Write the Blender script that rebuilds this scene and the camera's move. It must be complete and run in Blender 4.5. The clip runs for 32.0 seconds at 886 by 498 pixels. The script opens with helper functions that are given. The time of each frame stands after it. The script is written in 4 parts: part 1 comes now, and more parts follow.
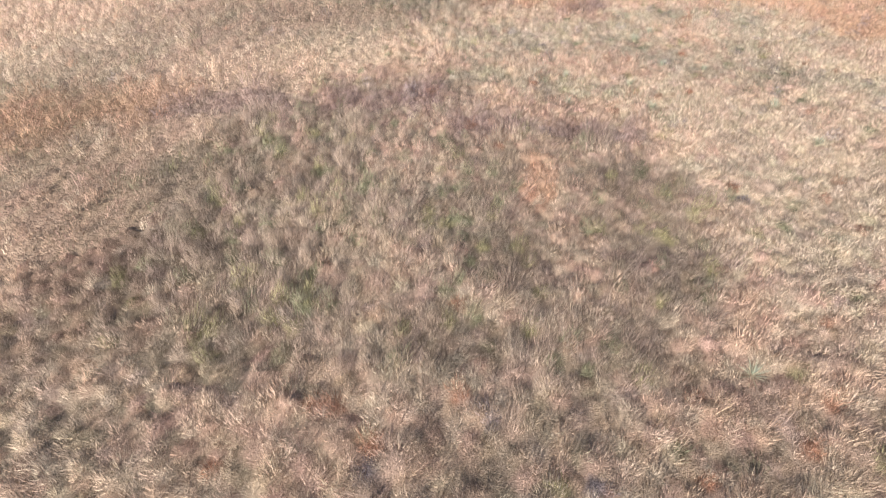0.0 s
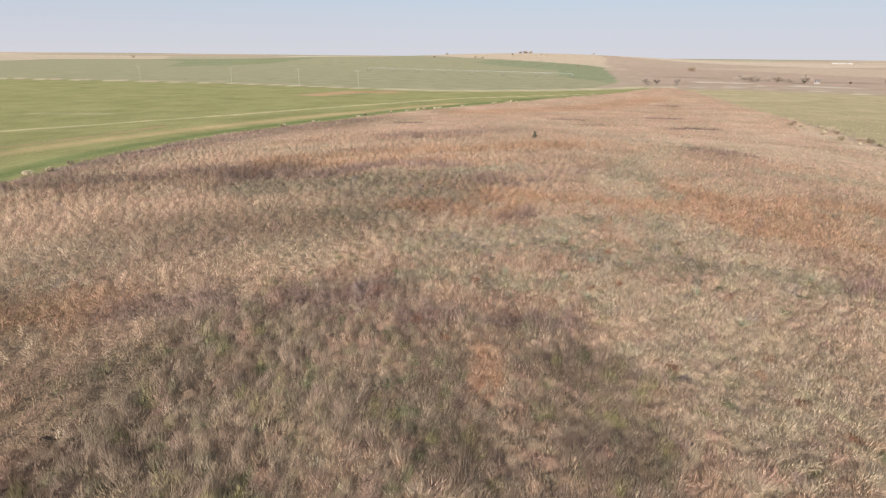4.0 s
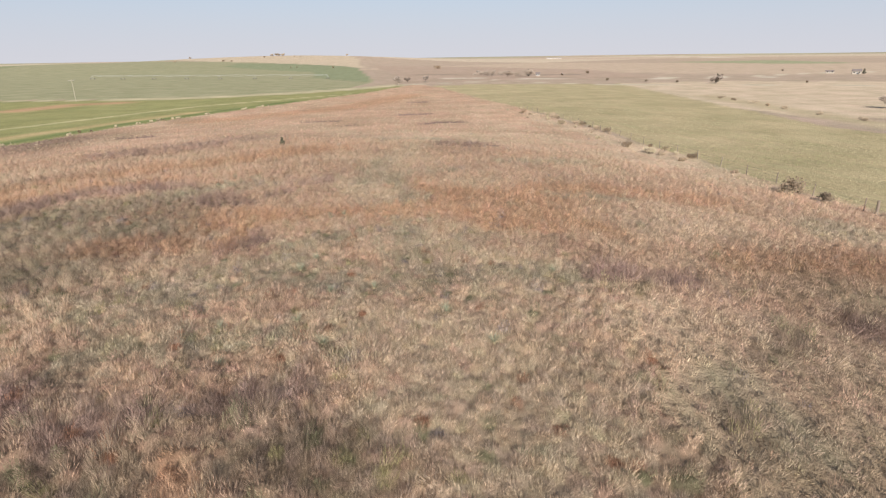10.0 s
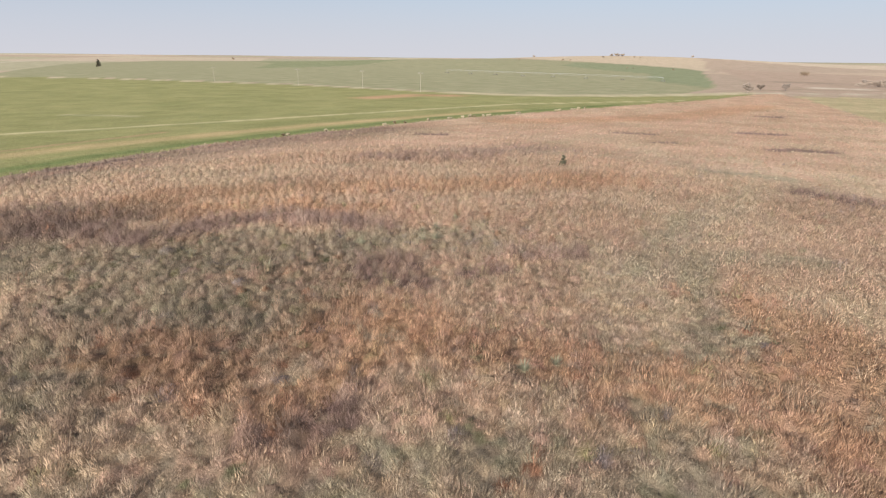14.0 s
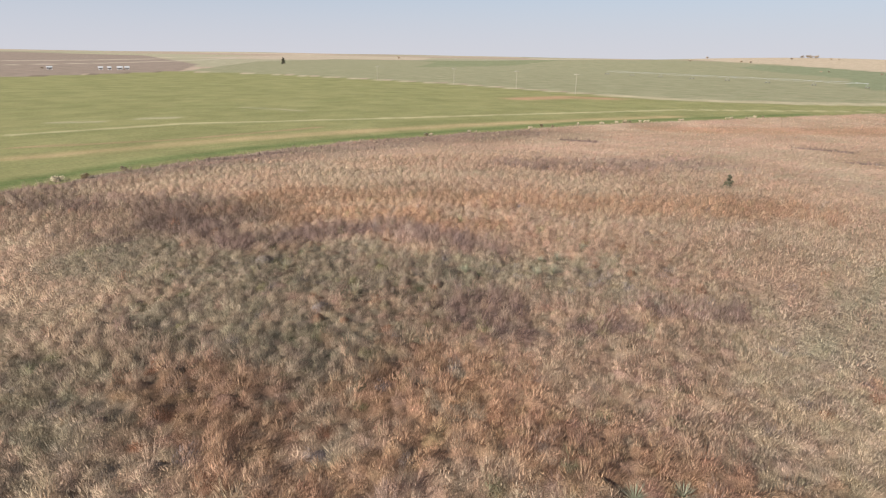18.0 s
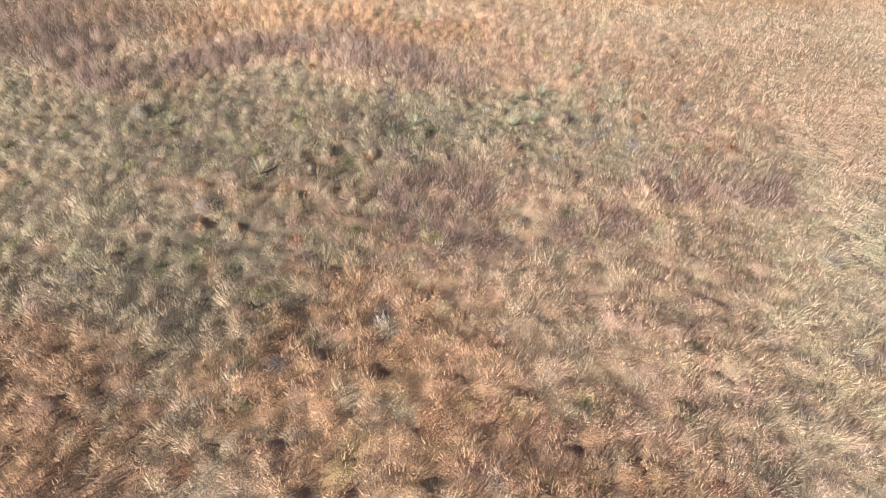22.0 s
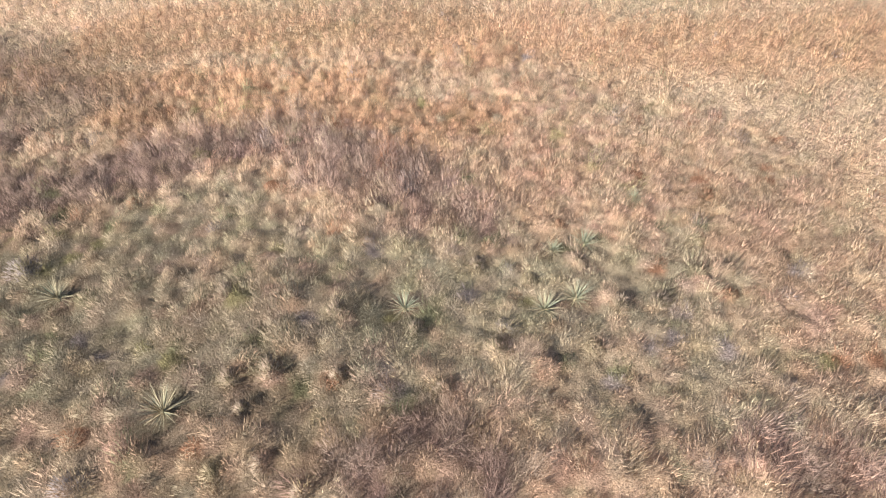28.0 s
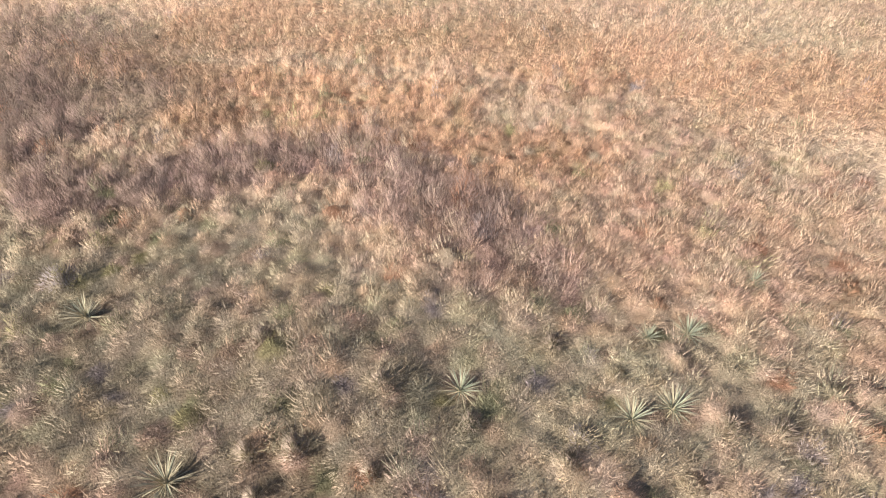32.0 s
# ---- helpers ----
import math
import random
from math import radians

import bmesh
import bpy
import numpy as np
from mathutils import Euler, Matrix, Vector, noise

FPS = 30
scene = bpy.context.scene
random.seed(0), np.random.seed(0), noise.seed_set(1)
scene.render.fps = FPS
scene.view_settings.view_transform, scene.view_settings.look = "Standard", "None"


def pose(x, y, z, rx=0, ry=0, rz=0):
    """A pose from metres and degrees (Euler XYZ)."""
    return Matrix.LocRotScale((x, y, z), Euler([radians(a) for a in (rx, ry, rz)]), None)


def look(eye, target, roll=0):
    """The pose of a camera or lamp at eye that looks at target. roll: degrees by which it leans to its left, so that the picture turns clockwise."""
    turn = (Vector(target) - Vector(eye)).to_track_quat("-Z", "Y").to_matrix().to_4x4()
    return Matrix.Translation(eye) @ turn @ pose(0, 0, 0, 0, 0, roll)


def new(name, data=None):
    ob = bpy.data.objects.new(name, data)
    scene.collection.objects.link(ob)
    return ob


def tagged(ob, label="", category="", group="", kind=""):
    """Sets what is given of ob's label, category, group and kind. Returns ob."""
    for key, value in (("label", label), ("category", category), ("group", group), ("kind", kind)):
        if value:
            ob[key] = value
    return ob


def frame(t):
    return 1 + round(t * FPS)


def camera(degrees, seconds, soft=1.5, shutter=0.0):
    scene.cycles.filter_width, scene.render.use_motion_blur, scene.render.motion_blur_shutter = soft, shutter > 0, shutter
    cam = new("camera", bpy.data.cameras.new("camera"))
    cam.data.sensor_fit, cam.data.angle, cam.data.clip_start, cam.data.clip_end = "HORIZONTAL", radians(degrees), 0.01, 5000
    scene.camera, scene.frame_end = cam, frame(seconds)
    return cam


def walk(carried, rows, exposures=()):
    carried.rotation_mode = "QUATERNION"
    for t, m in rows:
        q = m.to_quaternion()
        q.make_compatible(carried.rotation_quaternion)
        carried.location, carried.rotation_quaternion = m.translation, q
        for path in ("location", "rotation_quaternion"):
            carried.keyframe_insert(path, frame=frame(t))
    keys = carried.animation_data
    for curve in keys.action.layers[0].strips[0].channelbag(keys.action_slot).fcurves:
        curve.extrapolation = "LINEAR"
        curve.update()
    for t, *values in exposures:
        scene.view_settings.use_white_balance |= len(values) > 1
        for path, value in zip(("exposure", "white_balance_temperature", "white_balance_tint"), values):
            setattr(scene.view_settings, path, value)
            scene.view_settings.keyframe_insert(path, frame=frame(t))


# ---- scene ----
cam = camera(77.4, 32.0, soft=1.2)
# seconds, eye x y z, heading (left of +y), tilt, roll
ROWS = [
    (0, 0.00, 0.00, 9.00, -0.18, -40.56, -0.08),
    (0.5, 0.08, 0.08, 8.88, -0.04, -36.95, 0.04),
    (1, 0.25, 0.11, 8.67, 0.40, -32.94, 0.07),
    (1.5, 0.28, 0.09, 8.66, 0.45, -29.04, 0.07),
    (2, 0.34, 0.05, 8.66, 0.51, -25.06, 0.16),
    (2.5, 0.31, -0.07, 8.67, 0.34, -21.10, 0.39),
    (4.5, 0.23, -0.41, 8.63, -11.06, -19.22, 0.20),
    (5, 0.33, -0.30, 8.54, -18.82, -19.21, -0.34),
    (5.5, 0.32, -0.29, 8.53, -25.86, -19.23, -0.77),
    (6, 0.32, -0.33, 8.56, -28.41, -19.26, -0.92),
    (6.5, 0.31, -0.35, 8.55, -29.72, -19.26, -0.97),
    (7, 0.31, -0.35, 8.54, -30.50, -19.28, -0.94),
    (7.5, 0.39, -0.27, 8.52, -31.10, -19.29, -0.87),
    (8, 0.70, -0.00, 8.45, -31.42, -19.25, -0.82),
    (8.5, 1.20, 0.47, 8.41, -31.64, -19.27, -0.87),
    (9, 1.91, 1.23, 8.34, -30.51, -19.28, -0.77),
    (9.5, 2.83, 2.23, 8.27, -29.30, -19.29, -0.72),
    (10, 3.87, 3.45, 8.28, -28.72, -19.31, -0.73),
    (10.5, 5.00, 4.96, 8.25, -27.80, -19.32, -0.73),
    (11, 6.19, 6.59, 8.26, -24.92, -19.30, -0.60),
    (11.5, 7.39, 8.57, 8.21, -20.49, -19.28, -0.34),
    (12, 8.58, 10.69, 8.14, -15.02, -19.23, -0.18),
    (12.5, 9.66, 13.17, 7.97, -10.17, -19.17, -0.17),
    (13, 10.57, 15.49, 7.88, -5.84, -19.15, -0.01),
    (13.5, 11.24, 17.94, 7.86, -1.96, -19.21, 0.13),
    (14, 11.69, 20.24, 7.94, 3.29, -19.26, 0.63),
    (14.5, 12.26, 22.47, 8.04, 10.02, -19.35, 0.63),
    (15, 12.57, 23.89, 8.17, 14.23, -19.38, 0.76),
    (15.5, 12.60, 24.39, 8.27, 15.45, -19.40, 0.84),
    (17.5, 12.33, 24.38, 8.03, 18.47, -19.43, 1.03),
    (18, 12.36, 24.49, 8.00, 18.66, -19.46, 0.98),
    (18.5, 12.43, 24.67, 7.97, 18.17, -19.44, 0.86),
    (19, 12.40, 25.06, 7.96, 18.05, -19.44, 0.75),
    (19.5, 12.34, 25.63, 7.92, 17.99, -21.20, 0.66),
    (20, 12.22, 26.46, 7.97, 17.50, -26.12, 0.70),
    (20.5, 12.19, 27.54, 8.18, 17.48, -32.26, 0.33),
    (21, 12.09, 28.71, 8.25, 17.60, -37.93, 0.11),
    (21.5, 11.91, 29.94, 8.30, 17.52, -43.21, 0.05),
    (22, 11.63, 31.37, 8.42, 17.34, -43.67, -0.10),
    (22.5, 11.37, 32.87, 8.58, 17.24, -43.83, -0.37),
    (23, 11.11, 34.31, 8.72, 17.10, -44.04, -0.46),
    (23.5, 10.94, 35.13, 8.84, 16.83, -44.07, -0.40),
    (24, 10.82, 35.29, 8.84, 16.57, -43.95, -0.31),
    (24.5, 10.75, 35.19, 8.78, 16.39, -43.81, -0.24),
    (26.5, 10.54, 36.01, 8.53, 18.46, -43.91, -0.32),
    (27, 10.29, 36.75, 8.50, 19.27, -44.03, -0.29),
    (27.5, 9.93, 37.70, 8.50, 19.28, -44.27, -0.22),
    (28, 9.53, 38.78, 8.52, 19.13, -44.52, -0.17),
    (28.5, 9.21, 39.65, 8.53, 19.52, -44.79, -0.10),
    (29, 9.07, 39.96, 8.53, 21.32, -44.79, 0.10),
    (29.5, 9.00, 40.03, 8.49, 21.94, -44.61, 0.20),
    (30, 8.92, 40.07, 8.43, 22.80, -44.46, 0.24),
    (30.5, 8.84, 40.17, 8.34, 24.04, -44.50, 0.34),
    (31, 8.80, 40.32, 8.23, 26.12, -44.50, 0.33),
    (31.5, 8.67, 40.56, 8.14, 27.40, -44.69, 0.40),
    (32, 8.49, 40.91, 8.04, 28.67, -44.56, 0.47),
]
EXPOSURES = [(0.0, 1.4, 6100, 12), (1.0, 1.35, 6100, 12), (2.2, 1.13, 6200, 11), (4.0, 0.7, 6500, 10), (10.0, 0.7, 6500, 10), (19.3, 0.67, 6500, 10), (21.0, 1.14, 6500, 8), (22.5, 1.41, 6500, 6), (28.0, 1.43, 6500, 7), (32.0, 1.45, 6500, 9)]
walk(cam, [(t, pose(x, y, z, 90 + tilt, 0, yaw) @ pose(0, 0, 0, 0, 0, roll)) for t, x, y, z, yaw, tilt, roll in ROWS], EXPOSURES)

# ---- light ----
SUN_DIR = Vector((-0.365, -0.783, 0.503)).normalized()
SUN_EL, SUN_AZ = math.asin(SUN_DIR.z), math.atan2(SUN_DIR.x, SUN_DIR.y)
world = bpy.data.worlds.new("sky")
scene.world = world
world.use_nodes = True
wn = world.node_tree
sky = wn.nodes.new("ShaderNodeTexSky")
sky.sky_type, sky.sun_disc = "NISHITA", False
sky.sun_elevation, sky.sun_rotation = SUN_EL, SUN_AZ % (2 * math.pi)
sky.air_density, sky.dust_density, sky.ozone_density, sky.altitude = 1.0, 0.6, 1.5, 400.0
# haze that pales the sky towards the horizon all round
tcw, sepw, rampw = wn.nodes.new("ShaderNodeTexCoord"), wn.nodes.new("ShaderNodeSeparateXYZ"), wn.nodes.new("ShaderNodeMapRange")
rampw.interpolation_type = "SMOOTHSTEP"
for k, v in enumerate((0.0, 0.34, 0.96, 0.05)):
    rampw.inputs[k + 1].default_value = v
wn.links.new(tcw.outputs["Generated"], sepw.inputs[0])
wn.links.new(sepw.outputs["Z"], rampw.inputs[0])
hazy = wn.nodes.new("ShaderNodeMix")
hazy.data_type = "RGBA"
veil, high = wn.nodes.new("ShaderNodeMix"), wn.nodes.new("ShaderNodeMapRange")
veil.data_type = "RGBA"
veil.inputs[6].default_value, veil.inputs[7].default_value = (5.9, 5.95, 6.55, 1), (4.6, 5.25, 6.5, 1)
high.inputs[2].default_value = 0.11
wn.links.new(sepw.outputs["Z"], high.inputs[0])
wn.links.new(high.outputs[0], veil.inputs[0])
wn.links.new(veil.outputs[2], hazy.inputs[7])
wn.links.new(rampw.outputs[0], hazy.inputs[0])
wn.links.new(sky.outputs[0], hazy.inputs[6])
wn.links.new(hazy.outputs[2], wn.nodes["Background"].inputs[0])
wn.nodes["Background"].inputs[1].default_value = 0.068
sun = bpy.data.lights.new("sun", "SUN")
sun.energy, sun.angle, sun.color = 5.0, radians(0.6), (1.0, 0.95, 0.88)
new("sun", sun).matrix_world = look(SUN_DIR * 200, (0, 0, 0))


# ---- plan: height of the land and what grows where ----
def lattice(ix, iy, seed):
    h = (ix.astype(np.int64) * 374761393 + iy.astype(np.int64) * 668265263 + seed * 974711) & 0x7FFFFFFF
    h = ((h ^ (h >> 13)) * 1274126177) & 0x7FFFFFFF
    return ((h ^ (h >> 16)) & 0xFFFF) / 65535.0


def swell(x, y, size, seed=0):
    """Smooth value noise, 0 to 1."""
    x, y = np.asarray(x, float) / size, np.asarray(y, float) / size
    ix, iy = np.floor(x), np.floor(y)
    fx, fy = x - ix, y - iy
    fx, fy = fx * fx * (3 - 2 * fx), fy * fy * (3 - 2 * fy)
    a, b = lattice(ix, iy, seed), lattice(ix + 1, iy, seed)
    c, d = lattice(ix, iy + 1, seed), lattice(ix + 1, iy + 1, seed)
    return (a * (1 - fx) + b * fx) * (1 - fy) + (c * (1 - fx) + d * fx) * fy


def land(x, y):
    """Height of the ground: a broad prairie rise above rolling cropland."""
    x, y = np.asarray(x, float), np.asarray(y, float)
    ca, sa = math.cos(1.099), math.sin(1.099)
    u, v = (x - 3.16) * ca + (y - 31.45) * sa, -(x - 3.16) * sa + (y - 31.45) * ca
    r2 = u * u + v * v
    z = -0.80 - 7.67 * (1 - 1 / (1 + (u / 86.9) ** 2 + (v / 63.0) ** 2)) - 0.92 * (1 - np.exp(-r2 / 368.0**2))
    # low hill with the pale field on the skyline, and faint far rolls
    z = z + 20.0 * np.exp(-(((x - 400) / 420) ** 2 + ((y - 1560) / 330) ** 2))
    z = z + 9.0 * np.exp(-(((x + 60) / 260) ** 2 + ((y - 1150) / 260) ** 2))
    far = np.clip((np.sqrt(r2) - 900) / 1500, 0, 1)
    z = z + far * (9 * swell(x, y, 900, 5) - 3.0)
    # hummocks under the grass
    near = np.exp(-r2 / 120.0**2)
    return z + near * (0.28 * (swell(x, y, 5.5, 1) - 0.5) + 0.10 * (swell(x, y, 1.3, 2) - 0.5))


def smooth(a, lo, hi):
    k = np.clip((a - lo) / (hi - lo), 0, 1)
    return k * k * (3 - 2 * k)


def ragged(x, y, size, amount, seed):
    """Noise that frays the borders of patches, in metres."""
    return amount * (swell(x, y, size, seed) + 0.5 * swell(x, y, size * 0.4, seed + 7) - 0.75)


def strip(x, y, pts, radius, soft=0.6):
    """1 on a chain of points out to the radius, 0 outside."""
    best = np.full(np.shape(x), 1e9)
    pts = pts if len(pts) > 1 else [pts[0], (pts[0][0] + 0.01, pts[0][1])]
    for (ax, ay), (bx, by) in zip(pts, pts[1:]):
        dx, dy = bx - ax, by - ay
        k = np.clip(((x - ax) * dx + (y - ay) * dy) / (dx * dx + dy * dy), 0, 1)
        best = np.minimum(best, np.hypot(x - ax - k * dx, y - ay - k * dy))
    return 1 - smooth(best, radius * (1 - soft), radius * (1 + 0.3 * soft))


def inside(x, y, poly):
    """True inside a polygon."""
    hit = np.zeros(np.shape(x), bool)
    for (ax, ay), (bx, by) in zip(poly, poly[1:] + poly[:1]):
        cross = (ay > y) != (by > y)
        hit ^= cross & (x < (bx - ax) * (y - ay) / ((by - ay) or 1e-9) + ax)
    return hit


PRAIRIE = [(-50, -60), (-40, 40), (-37.2, 58), (-37, 73), (-35.3, 80.7), (-33.6, 90.5), (-29.7, 99), (-25, 108.5), (-18.5, 118), (-11, 130), (-3.5, 142), (6, 156.5), (26, 178), (64, 219),
           (110, 264), (146, 308), (162, 318), (151, 271), (125, 197), (106, 141), (87, 97), (72, 66), (61.3, 42), (55.7, 30), (52.8, 22), (48, -60)]
# dark thickets of bare stems
THICKETS = [([(-13.6, 48.8), (-11.2, 48.5), (-8.5, 47.4)], 2.0), ([(-8, 46.8), (-5.5, 46.2), (-3.6, 47.6), (-2.3, 49)], 1.25), ([(-14, 44.5), (-12, 45)], 0.7), ([(-3.4, 49), (-0.8, 50.8)], 1.0), ([(-29, 50.5), (-21, 52)], 0.9),
            ([(-0.6, 50.9), (2.4, 50.5), (4.6, 50.2)], 1.5), ([(4.8, 50.0), (7, 49.8)], 0.75), ([(6.6, 41.6), (8.3, 41.3), (9.8, 41)], 0.95), ([(7.2, 43.2), (9.2, 43)], 0.7),
            ([(11.6, 42.3), (12.8, 43.1)], 0.6), ([(14, 45), (16.5, 45.7)], 0.75), ([(6.7, 31.1), (8.2, 31.7)], 0.7), ([(-2.7, 36.6)], 0.45),
            ([(22.2, 20.8), (25.2, 19.4)], 1.2), ([(27.9, 13.2), (31.5, 10.8)], 1.4), ([(-10.5, 20.2), (-6.5, 21.3)], 1.3), ([(-4, 20.6), (-0.9, 20.6)], 1.3),
            ([(0.9, 18.8), (2.5, 18.8)], 0.9), ([(4.6, 18), (6.7, 18)], 0.9)]
# the same farther off, towards the field's corner
FAR_THICKETS = [([(39.6, 68.8), (45.2, 65.8)], 1.9), ([(57.5, 107), (64, 107.5)], 2.3), ([(64, 134), (70, 134.3)], 2.6), ([(0.5, 82), (4.4, 82)], 1.9), ([(90.6, 182), (95, 182)], 2.6),
                ([(40, 111), (43, 111)], 1.3), ([(2, 117.5), (5.5, 116.5)], 1.5), ([(38, 128), (43.5, 126)], 1.5), ([(-31, 86), (-34, 77)], 1.4)]
# low grey-green sagewort and short grass
SAGES = [([(-38, 66), (-30, 72), (-20, 74)], 3.0), ([(-11, 42), (-6, 42.5), (-2, 43.4), (4.4, 44.6), (9, 46.6), (12, 48.2)], 3.0), ([(-1.6, 46.2), (0.6, 47.4), (3.6, 47.2), (6.4, 47)], 1.6), ([(-1.5, 38.5), (1.2, 38), (4.4, 38.4)], 3.0),
         ([(1, 26), (3.7, 26.8), (6.4, 28.6), (10, 26.2)], 2.2), ([(10.8, 24.1), (15, 23), (20.8, 21.4)], 2.2), ([(10.5, 30), (14, 29.8)], 1.6), ([(-3, 33.6), (0, 32.6)], 1.3),
         ([(19.8, 38), (21, 42), (22.6, 50), (27, 56)], 1.9), ([(20.4, 46.4), (29.5, 48)], 1.9), ([(38, 51.7), (44, 49)], 2.4), ([(32.4, 35.7), (35, 34.2)], 1.7),
         ([(14.5, 27.5), (16.5, 31.5)], 1.8), ([(43.5, 21), (48, 16)], 3.6), ([(18.6, 12.4), (18.5, 9.6)], 1.5), ([(1.8, 22.6), (7.2, 22)], 1.5), ([(37, 80), (43, 78)], 2.0)]
# pale, thin grass; the second to fifth chains paint in the antisolar bright spot
PALES = [([(9, 20), (12, 17), (12.5, 13)], 2.6), ([(18.4, 33.7), (19, 40), (17.8, 46)], 2.5), ([(14, 26.4), (16, 22.5)], 1.5), ([(8.3, 15.6)], 0.9), ([(17, 24.5), (17.5, 29.5)], 2.2),
         ([(-18, 55), (-8, 57), (-2, 59)], 2.2), ([(60, 45), (66, 58), (78, 85), (92, 118)], 4.0), ([(29, 60), (36, 68)], 2.4),
         ([(-36.5, 60), (-36.4, 73), (-33, 90.5), (-24.4, 108.5), (-10.5, 130), (6.5, 156), (27, 178)], 1.2)]
# dark green-brown weeds
WEEDS = [([(-7.8, 10.5), (-7.6, 15), (-6.2, 19)], 2.5), ([(-3.6, 10.6), (-3, 15), (-3.2, 19.4)], 3.3), ([(2, 9.4), (1.5, 14), (1.5, 17)], 3.0), ([(-5, 8.6), (0, 8.4), (5, 8.8), (7.2, 11)], 1.5), ([(-5.5, 13), (-1, 14), (2, 12)], 3.4), ([(6, 11), (6.3, 14), (5.2, 16.4)], 2.4),
         ([(17, 9.8), (18.5, 11.5)], 0.8), ([(21.5, 12.6), (25, 13.2)], 0.8)]
# bright rust stands
RUSTS = [([(3.3, 14.4), (3.5, 15.8)], 0.8), ([(17.9, 34.4), (22, 33), (27.5, 30.5)], 3.2), ([(6.2, 38), (9, 37), (13.8, 35.8)], 2.2), ([(22.4, 41.7), (25, 38.3)], 2.0), ([(22, 36.5), (28, 36), (33, 38)], 2.6), ([(21.5, 30.5), (27, 27)], 2.0), ([(0.8, 34.6), (4.8, 33.4)], 1.8),
         ([(-6.5, 50.4), (1, 53), (6, 54)], 1.7), ([(-14, 52.6), (-6, 53), (0, 55)], 1.8), ([(31, 20), (38.7, 16)], 2.4), ([(-18, 20.5), (-11.5, 19.8)], 2.2), ([(7.2, 32.6), (10.2, 36.6)], 1.4),
         ([(-12, 57), (0, 61), (14, 64), (24, 70)], 4.0), ([(20, 150), (60, 170), (110, 225)], 9.0), ([(28, 34), (36, 36), (43, 30)], 3.2)]


# yuccas: place, size, share of dead leaves
YUCCAS = [(9.5, 27.3, 0.95, 0.1), (10.5, 28.3, 0.85, 0.15), (11.7, 23.9, 0.8, 0.2), (9.9, 24.2, 0.75, 0.1), (8.0, 22.3, 0.8, 0.2), (5.4, 23.0, 0.85, 0.1), (20.0, 22.2, 0.8, 0.2),
          (6.2, 45.8, 0.95, 0.05), (9.1, 46.8, 0.95, 0.25), (9.7, 47.4, 1.0, 0.15), (9.6, 49.3, 0.95, 0.1), (10.6, 51.6, 0.8, 0.2), (8.9, 48.8, 0.75, 0.3), (2.9, 42.0, 1.15, 0.9),
          (-1.3, 43.6, 1.1, 0.85), (8.3, 20.2, 0.9, 0.1), (5.0, 20.4, 0.75, 0.2), (13.25, 20.4, 1.05, 0.05), (13.6, 17.6, 0.85, 0.1), (13.3, 34.5, 0.9, 0.05), (14.3, 35.1, 0.8, 0.1),
          (7.1, 7.7, 0.9, 0.35)]


# thin lilac-grey weeds among the grass along the field's edge
LILACS = [([(-39, 54), (-35, 72), (-30, 88), (-20, 108), (-8, 128)], 9.0), ([(-30, 51), (-18, 53), (-10, 51)], 3.0), ([(8, 84), (20, 96)], 7.0)]


def patches(x, y, chains, seed, soft=0.7):
    jx, jy = ragged(x, y, 3.2, 2.4, seed), ragged(x, y, 3.2, 2.4, seed + 3)
    w = np.zeros(np.shape(x))
    for pts, radius in chains:
        k = min(1.0, radius / 2.2)
        w = np.maximum(w, strip(x + k * jx, y + k * jy, pts, radius, soft))
    return w


def cover(x, y):
    """Share of each kind of growth on the prairie: russet, tan, sage, weeds, thicket, rust."""
    thicket = np.maximum(patches(x, y, THICKETS, 11), patches(x, y, FAR_THICKETS, 11, 0.4))
    sage, pale = patches(x, y, SAGES, 23, 0.7), patches(x, y, PALES, 37, 0.9)
    weed, rust = patches(x, y, WEEDS, 41, 0.9), patches(x, y, RUSTS, 53, 0.7)
    patchy = swell(x, y, 9, 61) * 0.6 + swell(x, y, 3.5, 62) * 0.4
    thicket = (0.88 + 0.12 * smooth(y, 55, 70)) * thicket
    thicket = np.maximum(thicket, 0.45 * patches(x, y, LILACS, 67, 0.9))
    left = 1 - thicket
    weed = 0.97 * weed * left * (1 - rust)
    left = left * (1 - weed)
    sage = np.clip(sage * 0.70 + 0.10 * smooth(patchy, 0.55, 0.75), 0, 1) * left
    thick_tan = patches(x, y, SAGES, 23, 0.9)
    left = left - sage
    rust = 0.8 * rust * left
    left = left - rust
    tan = np.clip(0.30 + 0.65 * pale + 0.12 * thick_tan + 0.4 * smooth(patchy, 0.6, 0.35) - 0.2 * smooth(y, 60, 120), 0, 0.95) * left
    return np.stack([left - tan, tan, sage, weed, thicket, rust], -1)


def patch_tone(x, y):
    """Tone of the dry growth, broad patch by patch; darkest along the chains of points, mostly in the west."""
    # old: weight of the darker chains
    old = strip(x, y, [(-14, 30), (-4, 33), (2, 36), (4, 42), (-4, 43), (-12, 44), (-8, 49), (-11, 53)], 6.5, 0.9)
    old = old + strip(x, y, [(-16, 22), (-11, 14), (-9, 5), (0, 3.4), (8, 3.4)], 5.5, 0.9) + strip(x, y, [(16, 5), (26, 11), (36, 17)], 7.0, 0.9)
    old = old + strip(x, y, [(-32, 53), (-22, 47), (-16, 51)], 6.0, 0.9) + 0.65 * strip(x, y, [(-42, 52), (-34, 76), (-22, 102), (-6, 130)], 15.0, 0.9)
    return (0.88 + 0.24 * (0.6 * swell(x, y, 13, 31) + 0.4 * swell(x, y, 5, 32))) * (1 - 0.31 * np.clip(old, 0, 1))


